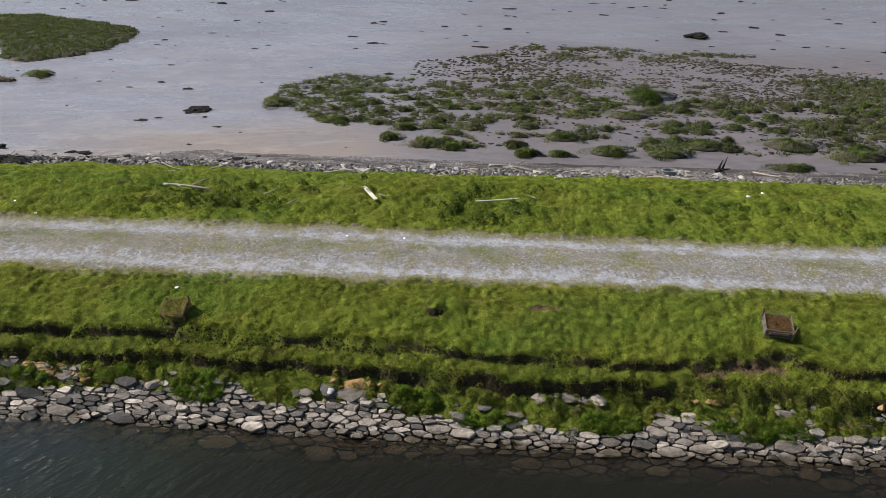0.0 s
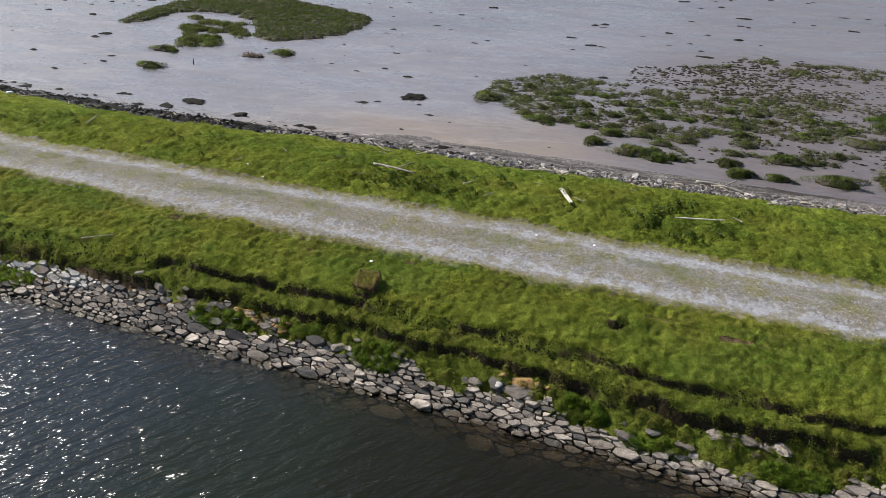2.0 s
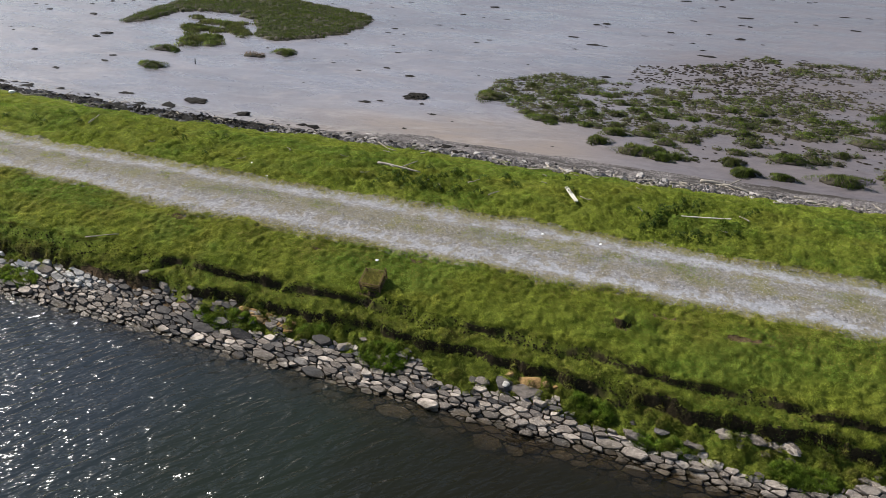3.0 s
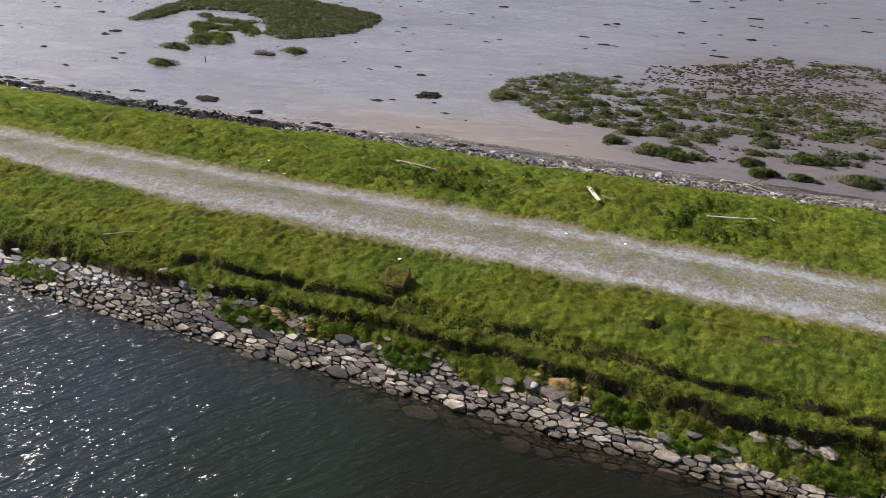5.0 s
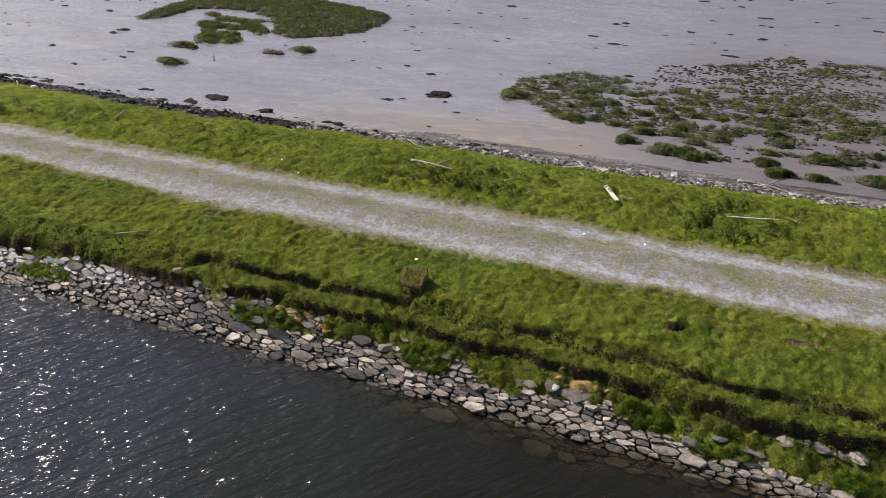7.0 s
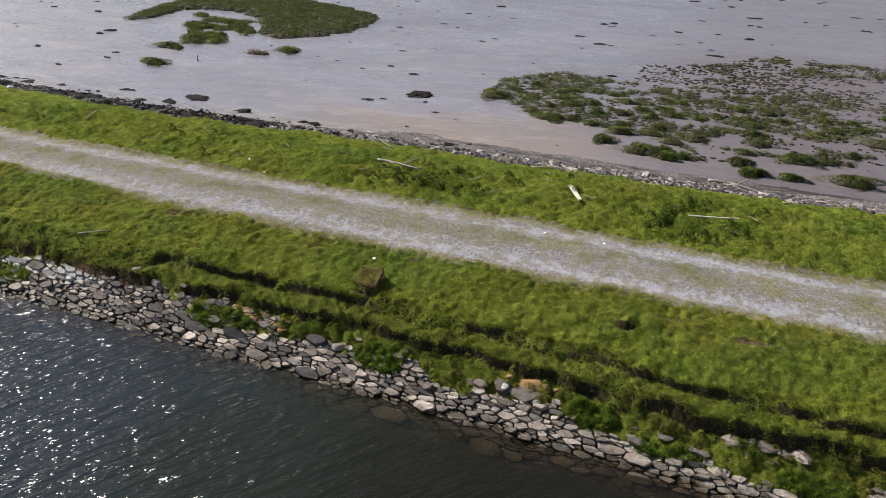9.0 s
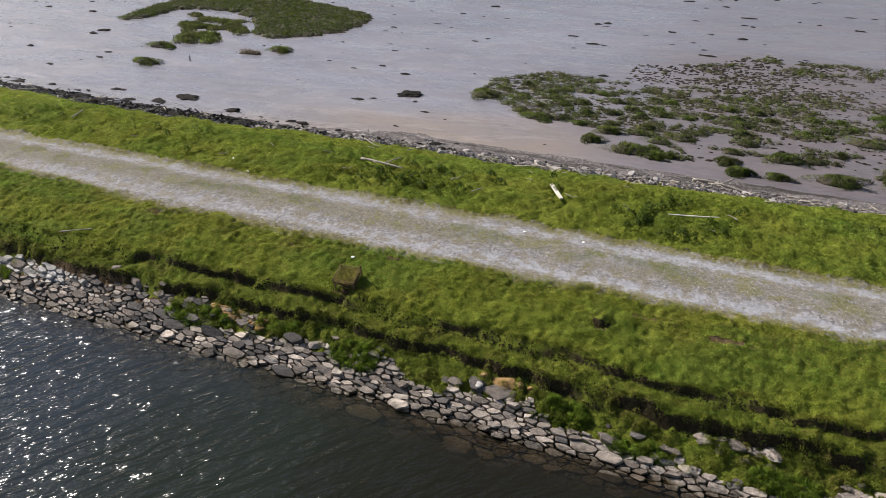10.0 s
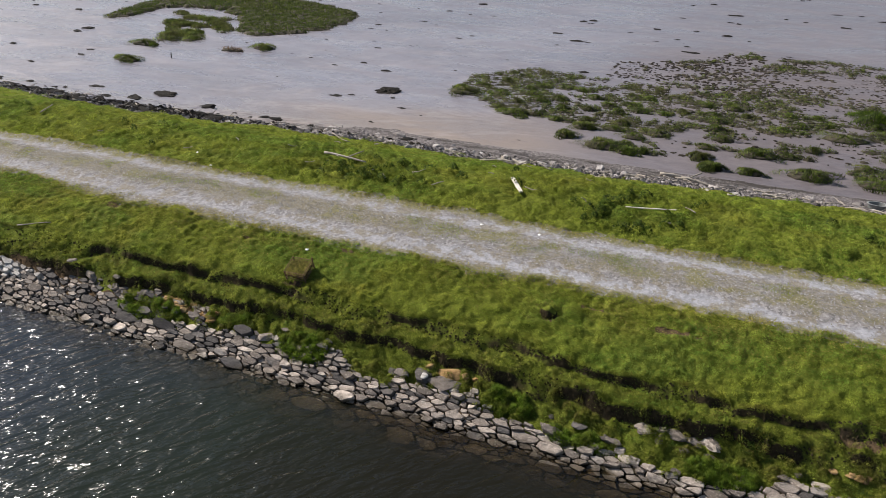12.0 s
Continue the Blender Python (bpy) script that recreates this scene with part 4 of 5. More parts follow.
def on_ruts(n):
    x = rng.uniform(-28, 11, n)
    v = np.where(rng.uniform(0, 1, n) < 0.55, rng.normal(15.85, 0.36, n), rng.uniform(14.3, 17.1, n))
    ok = (v > near_track(x) - 0.05) & (v < far_track(x) + 0.05)
    return x[ok], v[ok]


pebbles("beach_pebbles", 9000, on_beach, 0.04, 0.13, BEACH_REST, "mixed grey pebbles and cobbles on the beach")
pebbles("tideline_cobbles", 4200, on_tideline, 0.06, 0.19, BEACH_REST, "pale cobbles along the tideline")
def on_wrack(n):
    x = rng.uniform(-48, -8, n)
    v = grass_end(x) + 0.15 + 1.7 * rng.uniform(0, 1, n) ** 1.5
    ok = (rough(x, v, 1.4, 3, 141) > -0.15) & (rng.uniform(0, 1, n) < soft(-12, -20, x) * 0.75 + 0.08)
    return x[ok], v[ok]


pebbles("seaweed_wrack", 6500, on_wrack, 0.06, 0.24, WEED, "dark heaps of dried seaweed along the shore", "seaweed")
def on_faces(n):
    x = rng.uniform(-22, 9.5, n)
    up = rng.uniform(0, 1, n) < 0.5
    v = np.where(up, upper_scarp(x) + edge_sharp(x) * rng.uniform(-1, 0.8, n), lower_scarp(x) + edge_sharp_low(x) * rng.uniform(-1, 0.8, n))
    return x, v


pebbles("earth_clods", 5200, on_faces, 0.015, 0.05, plain_material("dark_earth", (0.014, 0.012, 0.007), (0.05, 0.04, 0.022), 0.95, 14, bump=0.03, specular=0.05), "crumbling clods of dark earth on the eroded edges", "soil", 0.7)
pebbles("track_stones", 24000, on_ruts, 0.012, 0.034, TRACK_STONE, "loose grey stones on the gravel track", "pebbles", 0.36)


# ---------------------------------------------------------------- driftwood
def wood_mesh(name, length, radius, material, seed, bend=0.08, sides=7, taper=0.6, fork=False):
    """A weathered, bent branch lying along x, its middle at the origin."""
    r = random.Random(seed)
    bm = bmesh.new()

    def limb(start, way, long, rad, n=9):
        rings = []
        for i in range(n):
            f = i / (n - 1)
            at = start + way * long * f + Vector((0, bend * long * math.sin(2.6 * f + seed), 0.4 * bend * long * math.sin(3.7 * f + seed)))
            rr = rad * (1 - (1 - taper) * f) * r.uniform(0.82, 1.12)
            ring = []
            for s in range(sides):
                a = 2 * math.pi * s / sides
                ring.append(bm.verts.new(at + Vector((0, math.cos(a) * rr, math.sin(a) * rr * r.uniform(0.85, 1.1)))))
            rings.append(ring)
        for a_, b_ in zip(rings, rings[1:]):
            for s in range(sides):
                bm.faces.new((a_[s], a_[(s + 1) % sides], b_[(s + 1) % sides], b_[s]))
        bm.faces.new(rings[0][::-1])
        bm.faces.new(rings[-1])

    limb(Vector((-length / 2, 0, 0)), Vector((1, 0, 0)), length, radius)
    if fork:
        limb(Vector((length * 0.05, 0, 0)), Vector((0.75, 0.5, 0.35)).normalized(), length * 0.38, radius * 0.55, 6)
        limb(Vector((-length * 0.2, 0, 0)), Vector((0.6, -0.6, 0.25)).normalized(), length * 0.25, radius * 0.45, 5)
    return from_bm(name, bm, material, True)


def board_mesh(name, length, width, thick, material, seed):
    """A sawn board with worn ends and a slight warp."""
    r = random.Random(seed)
    bm = bmesh.new()
    n, rings = 8, []
    for i in range(n):
        f = i / (n - 1) - 0.5
        w = width * (0.5 if 0 < i < n - 1 else 0.44) * r.uniform(0.94, 1.04)
        up = 0.006 * length * (f * f * 4)
        e = thick * 0.22
        rings.append([bm.verts.new((f * length + r.uniform(-0.01, 0.01), y_, z_ + up)) for y_, z_ in
                      ((-w + e, 0), (w - e, 0), (w, e), (w, thick - e), (w - e, thick), (-w + e, thick), (-w, thick - e), (-w, e))])
    for a_, b_ in zip(rings, rings[1:]):
        for s in range(8):
            bm.faces.new((a_[s], a_[(s + 1) % 8], b_[(s + 1) % 8], b_[s]))
    bm.faces.new(rings[0][::-1])
    bm.faces.new(rings[-1])
    return from_bm(name, bm, material, False)


def lay(name, mesh, a, b, lift, label, category="driftwood", group=""):
    """Lay a long thing along the ground from a to b (x, y)."""
    za, zb = float(ground_z(*a)), float(ground_z(*b))
    A, B = Vector((*a, za)), Vector((*b, zb))
    way = (B - A).normalized()
    m = way.to_track_quat("X", "Z").to_matrix().to_4x4()
    ob = new(name, mesh)
    ob.matrix_world = Matrix.Translation((A + B) / 2 + Vector((0, 0, lift))) @ m
    return tagged(ob, label, category, group)


lay("driftwood_log", wood_mesh("driftwood_log", 1.5, 0.048, DRIFT_WOOD, 1, 0.03, fork=True), (-9.87, 18.5), (-8.46, 18.47), 0.13, "bleached forked driftwood log lying in the grass")
lay("plank", board_mesh("plank", 0.8, 0.12, 0.04, PALE_WOOD, 2), (-3.98, 19.07), (-3.48, 18.37), 0.13, "short weathered pale board in the grass", "board")
lay("plank", board_mesh("plank", 1.28, 0.034, 0.022, PALE_WOOD, 3), (-0.6, 18.42), (0.64, 18.65), 0.11, "long thin pale wooden batten in the grass", "board")
lay("stick", wood_mesh("stick", 0.85, 0.028, DRIFT_WOOD, 4, 0.015), (-21.32, 17.95), (-21.6, 18.72), 0.08, "pale stick lying in the grass", "stick")
lay("stick", wood_mesh("stick", 0.95, 0.018, DRIFT_WOOD, 5, 0.03), (-15.7, 12.2), (-14.84, 12.47), 0.06, "thin grey stick on the grassy bank", "stick")
lay("stick", wood_mesh("stick", 0.4, 0.02, DRIFT_WOOD, 6, 0.02), (-5.98, 17.9), (-5.77, 18.2), 0.07, "short pale stick in the grass", "stick")
lay("driftwood_log", wood_mesh("driftwood_log", 1.7, 0.08, DRIFT_WOOD, 7, 0.06, fork=True), (-0.3, 24.5), (1.2, 24.95), 0.1, "bleached driftwood branch on the beach")
lay("driftwood_log", wood_mesh("driftwood_log", 1.5, 0.06, DRIFT_WOOD, 8, 0.08), (0.4, 24.15), (1.8, 24.5), 0.08, "bleached driftwood branch on the beach")
lay("driftwood_log", wood_mesh("driftwood_log", 1.6, 0.042, DRIFT_WOOD, 9, 0.04), (9.7, 26.2), (10.8, 25.1), 0.1, "pale driftwood log at the edge of the grass")
WOODS = [wood_mesh("driftwood_branch", 1.0, 0.03, DRIFT_WOOD, 20 + i, 0.1, 6, 0.5, i % 2 == 0) for i in range(5)]
r = random.Random(31)
for i in range(108):
    x_ = r.uniform(-7, 12) if i < 56 else r.uniform(-32, -7)
    v_ = float(grass_end(x_)) + r.uniform(-0.5, 2.0)
    y_, long, way = v_ + float(drift(x_)), r.uniform(0.35, 1.15), math.radians(r.gauss(5, 28))
    dx, dy = math.cos(way) * long / 2, math.sin(way) * long / 2
    ob = lay("driftwood_branch", WOODS[i % 5], (x_ - dx, y_ - dy), (x_ + dx, y_ + dy), 0.05 if v_ > grass_end(x_) else 0.08,
             "bleached driftwood branch on the tideline", "driftwood", "tideline driftwood")
    ob.matrix_world = ob.matrix_world @ Matrix.Diagonal((long, 1, 1, 1))
for i in range(16):
    x_, v_ = r.uniform(-20, 2), r.uniform(17.6, 20.4)
    y_, long, way = v_ + float(drift(x_)), r.uniform(0.12, 0.38), r.uniform(0, 3.1)
    dx, dy = math.cos(way) * long / 2, math.sin(way) * long / 2
    ob = lay("twig", WOODS[1 + 2 * (i % 2)], (x_ - dx, y_ - dy), (x_ + dx, y_ + dy), 0.1, "pale twig caught in the grass", "twig", "twigs in the grass")
    ob.matrix_world = ob.matrix_world @ Matrix.Diagonal((long, 0.6, 0.6, 1))

# a dark root stump and a grey tub on the beach, a post in the mud
stump = thing("root_stump", (8.3, 25.7, float(ground_z(8.3, 25.7)) - 0.03), "dark rotten tree root standing on the beach", "stump")
for i, (a_, long, rad) in enumerate(((20, 0.55, 0.05), (75, 0.5, 0.045), (130, 0.4, 0.04), (160, 0.5, 0.04), (100, 0.65, 0.035))):
    bm = bmesh.new()
    bmesh.ops.create_cone(bm, cap_ends=True, segments=7, radius1=rad * 1.5, radius2=rad * 0.4, depth=long)
    for v_ in bm.verts:
        v_.co.x += 0.05 * math.sin(7 * v_.co.z + i)
    bmesh.ops.transform(bm, matrix=pose(0.06 * i - 0.12, 0.02 * i, 0.1, 0, 90 - a_, 30 * i) @ Matrix.Translation((0, 0, long / 2 - 0.06)), verts=bm.verts[:])
    part("root", bm, WEED, stump, smooth=True)
tub = thing("plastic_tub", (6.33, 25.2, float(ground_z(6.33, 25.2)) + 0.02), "washed-up grey tub lying at the edge of the grass", "tub")
bm = bmesh.new()
prof = [(0.0, 0.0), (0.26, 0.0), (0.3, 0.2), (0.33, 0.21), (0.33, 0.24), (0.28, 0.24), (0.24, 0.03), (0.0, 0.03)]
rings = [[bm.verts.new((rr * math.cos(a_ * math.pi / 10) * 0.95, rr * math.sin(a_ * math.pi / 10) * 0.6, h_ * 0.8)) for a_ in range(20)] for rr, h_ in prof if rr > 0]
for a_, b_ in zip(rings, rings[1:]):
    for s in range(20):
        bm.faces.new((a_[s], a_[(s + 1) % 20], b_[(s + 1) % 20], b_[s]))
bm.faces.new(rings[0][::-1])
bm.faces.new(rings[-1])
part("shell", bm, plain_material("grey_plastic", (0.16, 0.17, 0.16), (0.26, 0.27, 0.26), 0.5, 10), tub, smooth=False)
post = new("mooring_post", wood_mesh("mooring_post", 0.42, 0.04, WEED, 55, 0.03))
post.matrix_world = pose(-30.39, 34.4, MUD_Z + 0.15, 0, -84, 20)
tagged(post, "dark wooden post standing in the mud", "post")


# ---------------------------------------------------------------- wire cages on the bank
def rod(bm, a, b, radius, sides=6):
    a, b = Vector(a), Vector(b)
    m = Matrix.Translation((a + b) / 2) @ (b - a).to_track_quat("Z", "Y").to_matrix().to_4x4()
    bmesh.ops.create_cone(bm, cap_ends=True, segments=sides, radius1=radius, radius2=radius, depth=(b - a).length, matrix=m)


def cage(at, turn, lean, width, depth, tall, label, infill, dry, horns, steel):
    """A low cage of welded rails round dead vegetation."""
    ob = new("wire_cage")
    ob.empty_display_size = 0.1
    ob.matrix_world = pose(*at, 0, 0, turn) @ pose(0, 0, 0, *lean)
    tagged(ob, label, "cage", "wire cages on the bank")
    w, d = width / 2, depth / 2
    corners = [(-w, -d), (w, -d), (w, d), (-w, d)]
    for i, (cx_, cy_) in enumerate(corners):
        bm = bmesh.new()
        up = tall + horns[i]
        rod(bm, (cx_, cy_, -0.12), (cx_ + 0.22 * horns[i] * (1 if cx_ > 0 else -1), cy_, up), 0.018 if horns[i] > 0.05 else 0.015)
        part("post", bm, RUST if horns[i] > 0.05 else steel, ob)
    for i in range(4):
        (ax, ay), (bx, by) = corners[i], corners[(i + 1) % 4]
        for j in range(4):
            bm = bmesh.new()
            z_ = tall * (0.04 + 0.32 * j)
            sag = 0.012 * math.sin(3.1 * i + 2 * j)
            mid_ = ((ax + bx) / 2, (ay + by) / 2, z_ + sag)
            rod(bm, (ax, ay, z_), mid_, 0.009)
            rod(bm, mid_, (bx, by, z_ + 0.5 * sag), 0.009)
            part("rail", bm, steel, ob)
        bm = bmesh.new()
        for j in range(1, 3):
            f = j / 3
            px, py = ax + (bx - ax) * f, ay + (by - ay) * f
            rod(bm, (px, py, 0), (px, py, tall), 0.004, 4)
        part("wire", bm, steel, ob)
    rr = np.random.default_rng(int(abs(at[0]) * 100))
    n = 2600
    px, py = rr.uniform(-w * 0.94, w * 0.94, n), rr.uniform(-d * 0.94, d * 0.94, n)
    base = np.stack([px, py, rr.uniform(0.2, 0.8, n) * tall], -1)
    ang, tl = rr.uniform(0, 2 * np.pi, n), rr.uniform(0.3, 1.4, n)
    ln = rr.uniform(0.04, 0.12, n)
    side = np.stack([np.cos(ang + 1.6), np.sin(ang + 1.6), 0 * ang], -1) * 0.006
    tip = base + np.stack([np.cos(ang) * np.sin(tl), np.sin(ang) * np.sin(tl), np.cos(tl)], -1) * ln[:, None]
    vv = np.stack([base - side, base + side, tip], 1).reshape(-1, 3)
    fill = new("infill", mesh_of("infill", vv, np.arange(3 * n), 3, [dry]))
    fill.parent = ob
    tagged(fill, infill)
    bm = bmesh.new()
    bmesh.ops.create_grid(bm, x_segments=8, y_segments=8, size=1)
    for v_ in bm.verts:
        v_.co = Vector((v_.co.x * w * 0.95, v_.co.y * d * 0.95, tall * (0.45 + 0.18 * noise.noise(v_.co * 2.1 + Vector((at[0], 0, 0))))))
    bmesh.ops.solidify(bm, geom=bm.faces[:], thickness=0.06)
    part("mat_of_litter", bm, SOIL if dry is DEAD else TURF, ob)
    return ob


cage((6.29, 13.34, float(ground_z(6.29, 13.34)) + 0.03), -8, (13, 0), 0.56, 0.52, 0.2, "weathered wire cage full of rust-brown dead bracken on the grass", "rust-brown dead bracken", DEAD, (0.0, 0.16, 0.0, 0.16), GALV)
cage((-7.18, 12.86, float(ground_z(-7.18, 12.86)) + 0.06), 4, (20, 0), 0.5, 0.47, 0.23, "rusty wire cage overgrown with yellowish grass on the bank", "yellowish dry grass", STRAW, (0.0, 0.0, 0.1, 0.0), RUST)


# ---------------------------------------------------------------- earth, weeds and litter on the grass
def heap(name, x_, y_, wide, deep, tall, material, label, category, seed, turn=0.0):
    """A low, ragged heap."""
    bm = bmesh.new()
    bmesh.ops.create_icosphere(bm, subdivisions=3, radius=1)
    for v_ in bm.verts:
        k_ = 1 + 0.35 * noise.noise(v_.co * 1.7 + Vector((seed, 0, 0))) + 0.2 * noise.noise(v_.co * 4.5 + Vector((0, seed, 0)))
        v_.co = Vector((v_.co.x * wide * k_, v_.co.y * deep * k_, max(v_.co.z, -0.3) * tall * k_))
    ob = new(name, from_bm(name, bm, material, True))
    ob.matrix_world = pose(x_, y_, float(ground_z(x_, y_)), 0, 0, turn)
    return tagged(ob, label, category)


heap("earth_mound", -1.28, 13.36, 0.18, 0.13, 0.19, TURF, "small dark mound of earth in the turf", "mound", 1)
SCRAP = rock_mesh("litter", LITTER, 121, 0.5, 5, 0.3, 2)
for x_, y_, s_ in ((-7.5, 13.67, 0.07), (-3.96, 16.51, 0.07), (-2.42, 16.54, 0.06), (-13.0, 16.9, 0.07), (7.4, 19.8, 0.1), (7.9, 20.1, 0.08), (-27.8, 20.1, 0.22), (-13.9, 17.4, 0.05), (-8.0, 18.1, 0.05)):
    rock("litter", SCRAP, x_, y_, s_ * 1.5, 40 + 90 * x_, "scrap of white plastic litter on the ground", "litter", "scraps of litter", 0.2 if 14.8 < y_ < 17.0 else -0.8)


def leafy(name, x, v, n_each, spread, length, width, lean, material, label, tall=0.0, category="plants"):
    """Rosettes of leaves fanning out from each place."""
    k_ = np.repeat(np.arange(len(x)), n_each)
    ang = rng.uniform(0, 2 * np.pi, len(k_))
    rad = np.sqrt(rng.uniform(0, 1, len(k_))) * (spread if np.isscalar(spread) else spread[k_])
    px, pv = x[k_] + np.cos(ang) * rad, v[k_] + np.sin(ang) * rad
    lift = tall * (1 - (rad / (spread if np.isscalar(spread) else spread[k_])) ** 2)
    swell = (rad / (spread if np.isscalar(spread) else spread[k_]))[:, None] * min(1.3, 0.45 + 9 * tall)
    sod = np.stack([np.cos(ang), np.sin(ang), 0 * ang], -1) * swell + (0.0, 0.0, 0.8)
    sod = sod / np.linalg.norm(sod, axis=1, keepdims=True)
    ob = blades(name, px, pv + drift(px), height(px, pv) + lift, length, width, lean, material, label, ang + rng.normal(0, 0.6, len(k_)), sod)
    return tagged(ob, label, category, kind="stuff")


x, v = scatter(-28, 11, 17.5, 23.5, 7.5, lambda x, v: soft(-0.1, 0.3, rough(x, v, 2.2, 2, 111)) * (1 - 0.7 * soft(18.8, 20.2, v)) * verge(x, v) * 0.75 * (1 - soft(-2.8, -1.5, v - grass_end(x))) * (1 - 0.8 * soft(0, 4, x)))
leafy("broad_leaved_weeds", x, v, 80, rng.uniform(0.08, 0.2, len(x)), 0.07, 0.042, 1.35, DOCK, "dark green broad-leaved weeds among the grass", 0.2)
x, v = scatter(-24, 10.5, 10.9, 12.1, 20, lambda x, v: soft(-0.05, 0.15, greenery(x, v)) * soft(-0.1, 0.05, v - wall_top(x)) * (v < lower_scarp(x) + 0.05))
leafy("bank_plants", x, v, 200, rng.uniform(0.07, 0.17, len(x)), 0.05, 0.011, 1.3, BANK, "green mossy plants growing over the stones", 0.14)
x, v = scatter(-24, 10.5, 10.9, 12.1, 4, lambda x, v: soft(0.0, 0.15, greenery(x, v)) * soft(-0.1, 0.05, v - wall_top(x)) * (v < lower_scarp(x)) * soft(-0.1, 0.4, rough(x, v, 1.5, 2, 119)))
leafy("bank_weeds", x, v, 130, 0.16, 0.085, 0.022, 1.3, DOCK, "dark green leafy weeds growing over the stones", 0.08)
for px_, pv_, pw_, pd_ in ((-17.3, 11.15, 0.9, 0.2), (-10.45, 11.4, 0.95, 0.2), (-6.2, 11.42, 0.6, 0.24), (-1.5, 11.42, 0.5, 0.2), (-0.05, 11.12, 0.55, 0.16), (5.6, 11.18, 1.0, 0.2), (2.6, 11.2, 0.6, 0.2), (-8.0, 11.6, 0.5, 0.12)):
    n = int(95 * pw_ * pd_ * 3.1 / 0.6)
    a_, q_ = rng.uniform(0, 2 * np.pi, n), np.sqrt(rng.uniform(0, 1, n))
    leafy("green_cushion", px_ + np.cos(a_) * q_ * pw_, pv_ + np.sin(a_) * q_ * pd_, 150, 0.1, 0.08, 0.015, 1.25, LUSH, "bright green leafy cushion growing over the stones", 0.13)
n = 90000
x = rng.uniform(-24, 10.5, n)
x = x[rng.uniform(0, 1, n) < 0.45 + 0.55 * soft(-0.3, 0.3, rough(x, 0 * x, 0.35, 3, 116))]
up = rng.uniform(0, 1, len(x)) < 0.55
v = np.where(up, upper_scarp(x) + edge_sharp(x), lower_scarp(x) + 0.04) + rng.normal(0.035, 0.03, len(x))
lip = np.tile(np.array([[0.0, -0.35, 0.94]]), (len(x), 1)) + rng.normal(0, 0.12, (len(x), 3))
blades("overhanging_turf", x, v + drift(x), height(x, v) + 0.015, 0.035 + 0.05 * soft(-0.2, 0.5, rough(x, 0 * x, 0.28, 3, 118)), 0.011, 1.9, BANK,
       "shaggy turf hanging over the eroded edge", -np.pi / 2 + rng.normal(0, 0.7, len(x)), lip)
x, v = scatter(-24, 10, 11.2, 14.7, 125, lambda x, v: near_lawn(x, v) * (0.35 + 0.65 * soft(-0.3, 0.4, rough(x, v, 1.4, 2, 115))))
leafy("turf_tufts", x, v, 20, rng.uniform(0.05, 0.13, len(x)), 0.034, 0.024, 1.55, LAWN, "small uneven tufts in the cropped turf", 0.032, "grass")
x, v = scatter(-27, 11, 17.2, 25.5, 17, lambda x, v: verge(x, v) * (0.35 + 0.65 * soft(-0.3, 0.4, rough(x, v, 1.1, 2, 117))) * (1 - 0.85 * soft(-2.6, -0.9, v - grass_end(x))) * (1 - 0.55 * soft(1, 4, x)))
leafy("verge_tufts", x, v, 84, rng.uniform(0.08, 0.3, len(x)), 0.048, 0.028, 1.45, VERGE, "uneven leafy tufts of long grass", 0.11, "grass")
leafy("mound_grass", np.array([-1.3, -1.2, -1.4]), np.array([13.46, 13.42, 13.44]), 170, 0.22, 0.07, 0.012, 1.3, BANK, "dark rough grass over the small mound", 0.13, "grass")


# ---------------------------------------------------------------- mudflat
def inside(x, y, outline):
    ox, oy = np.array(outline).T
    hit = np.zeros(np.shape(x), bool)
    for i in range(len(ox)):
        x0, y0, x1, y1 = ox[i - 1], oy[i - 1], ox[i], oy[i]
        if y0 != y1:
            hit ^= ((y0 > y) != (y1 > y)) & (x < (x1 - x0) * (y - y0) / (y1 - y0) + x0)
    return hit


def mounds(name, x, y, size, tall, material, label, category="plants"):
    """Low rough cushions, joined into one mesh."""
    n, sides = len(x), 5
    ang = np.arange(sides) * 2 * np.pi / sides
    edge = size[:, None] * rng.uniform(0.45, 1.5, (n, sides))
    low = np.stack([x[:, None] + np.cos(ang) * edge * 1.3, y[:, None] + np.sin(ang) * edge, np.full((n, sides), MUD_Z - 0.05)], -1)
    mid = np.stack([x[:, None] + np.cos(ang) * edge * 0.85, y[:, None] + np.sin(ang) * edge * 0.7, MUD_Z + tall[:, None] * rng.uniform(0.5, 0.9, (n, sides))], -1)
    top = np.stack([x, y, MUD_Z + tall], -1)[:, None]
    verts = np.concatenate([low, mid, top], 1).reshape(-1, 3)
    i, j = np.arange(sides), (np.arange(sides) + 1) % sides
    tri = np.concatenate([np.stack([i, j, sides + j], 1), np.stack([i, sides + j, sides + i], 1), np.stack([sides + i, sides + j, np.full(sides, 2 * sides)], 1)])
    faces = (tri[None] + (2 * sides + 1) * np.arange(n)[:, None, None]).reshape(-1, 3)
    ob = new(name, mesh_of(name, verts, faces, 3, [material], None, True))
    return tagged(ob, label, category, kind="stuff")


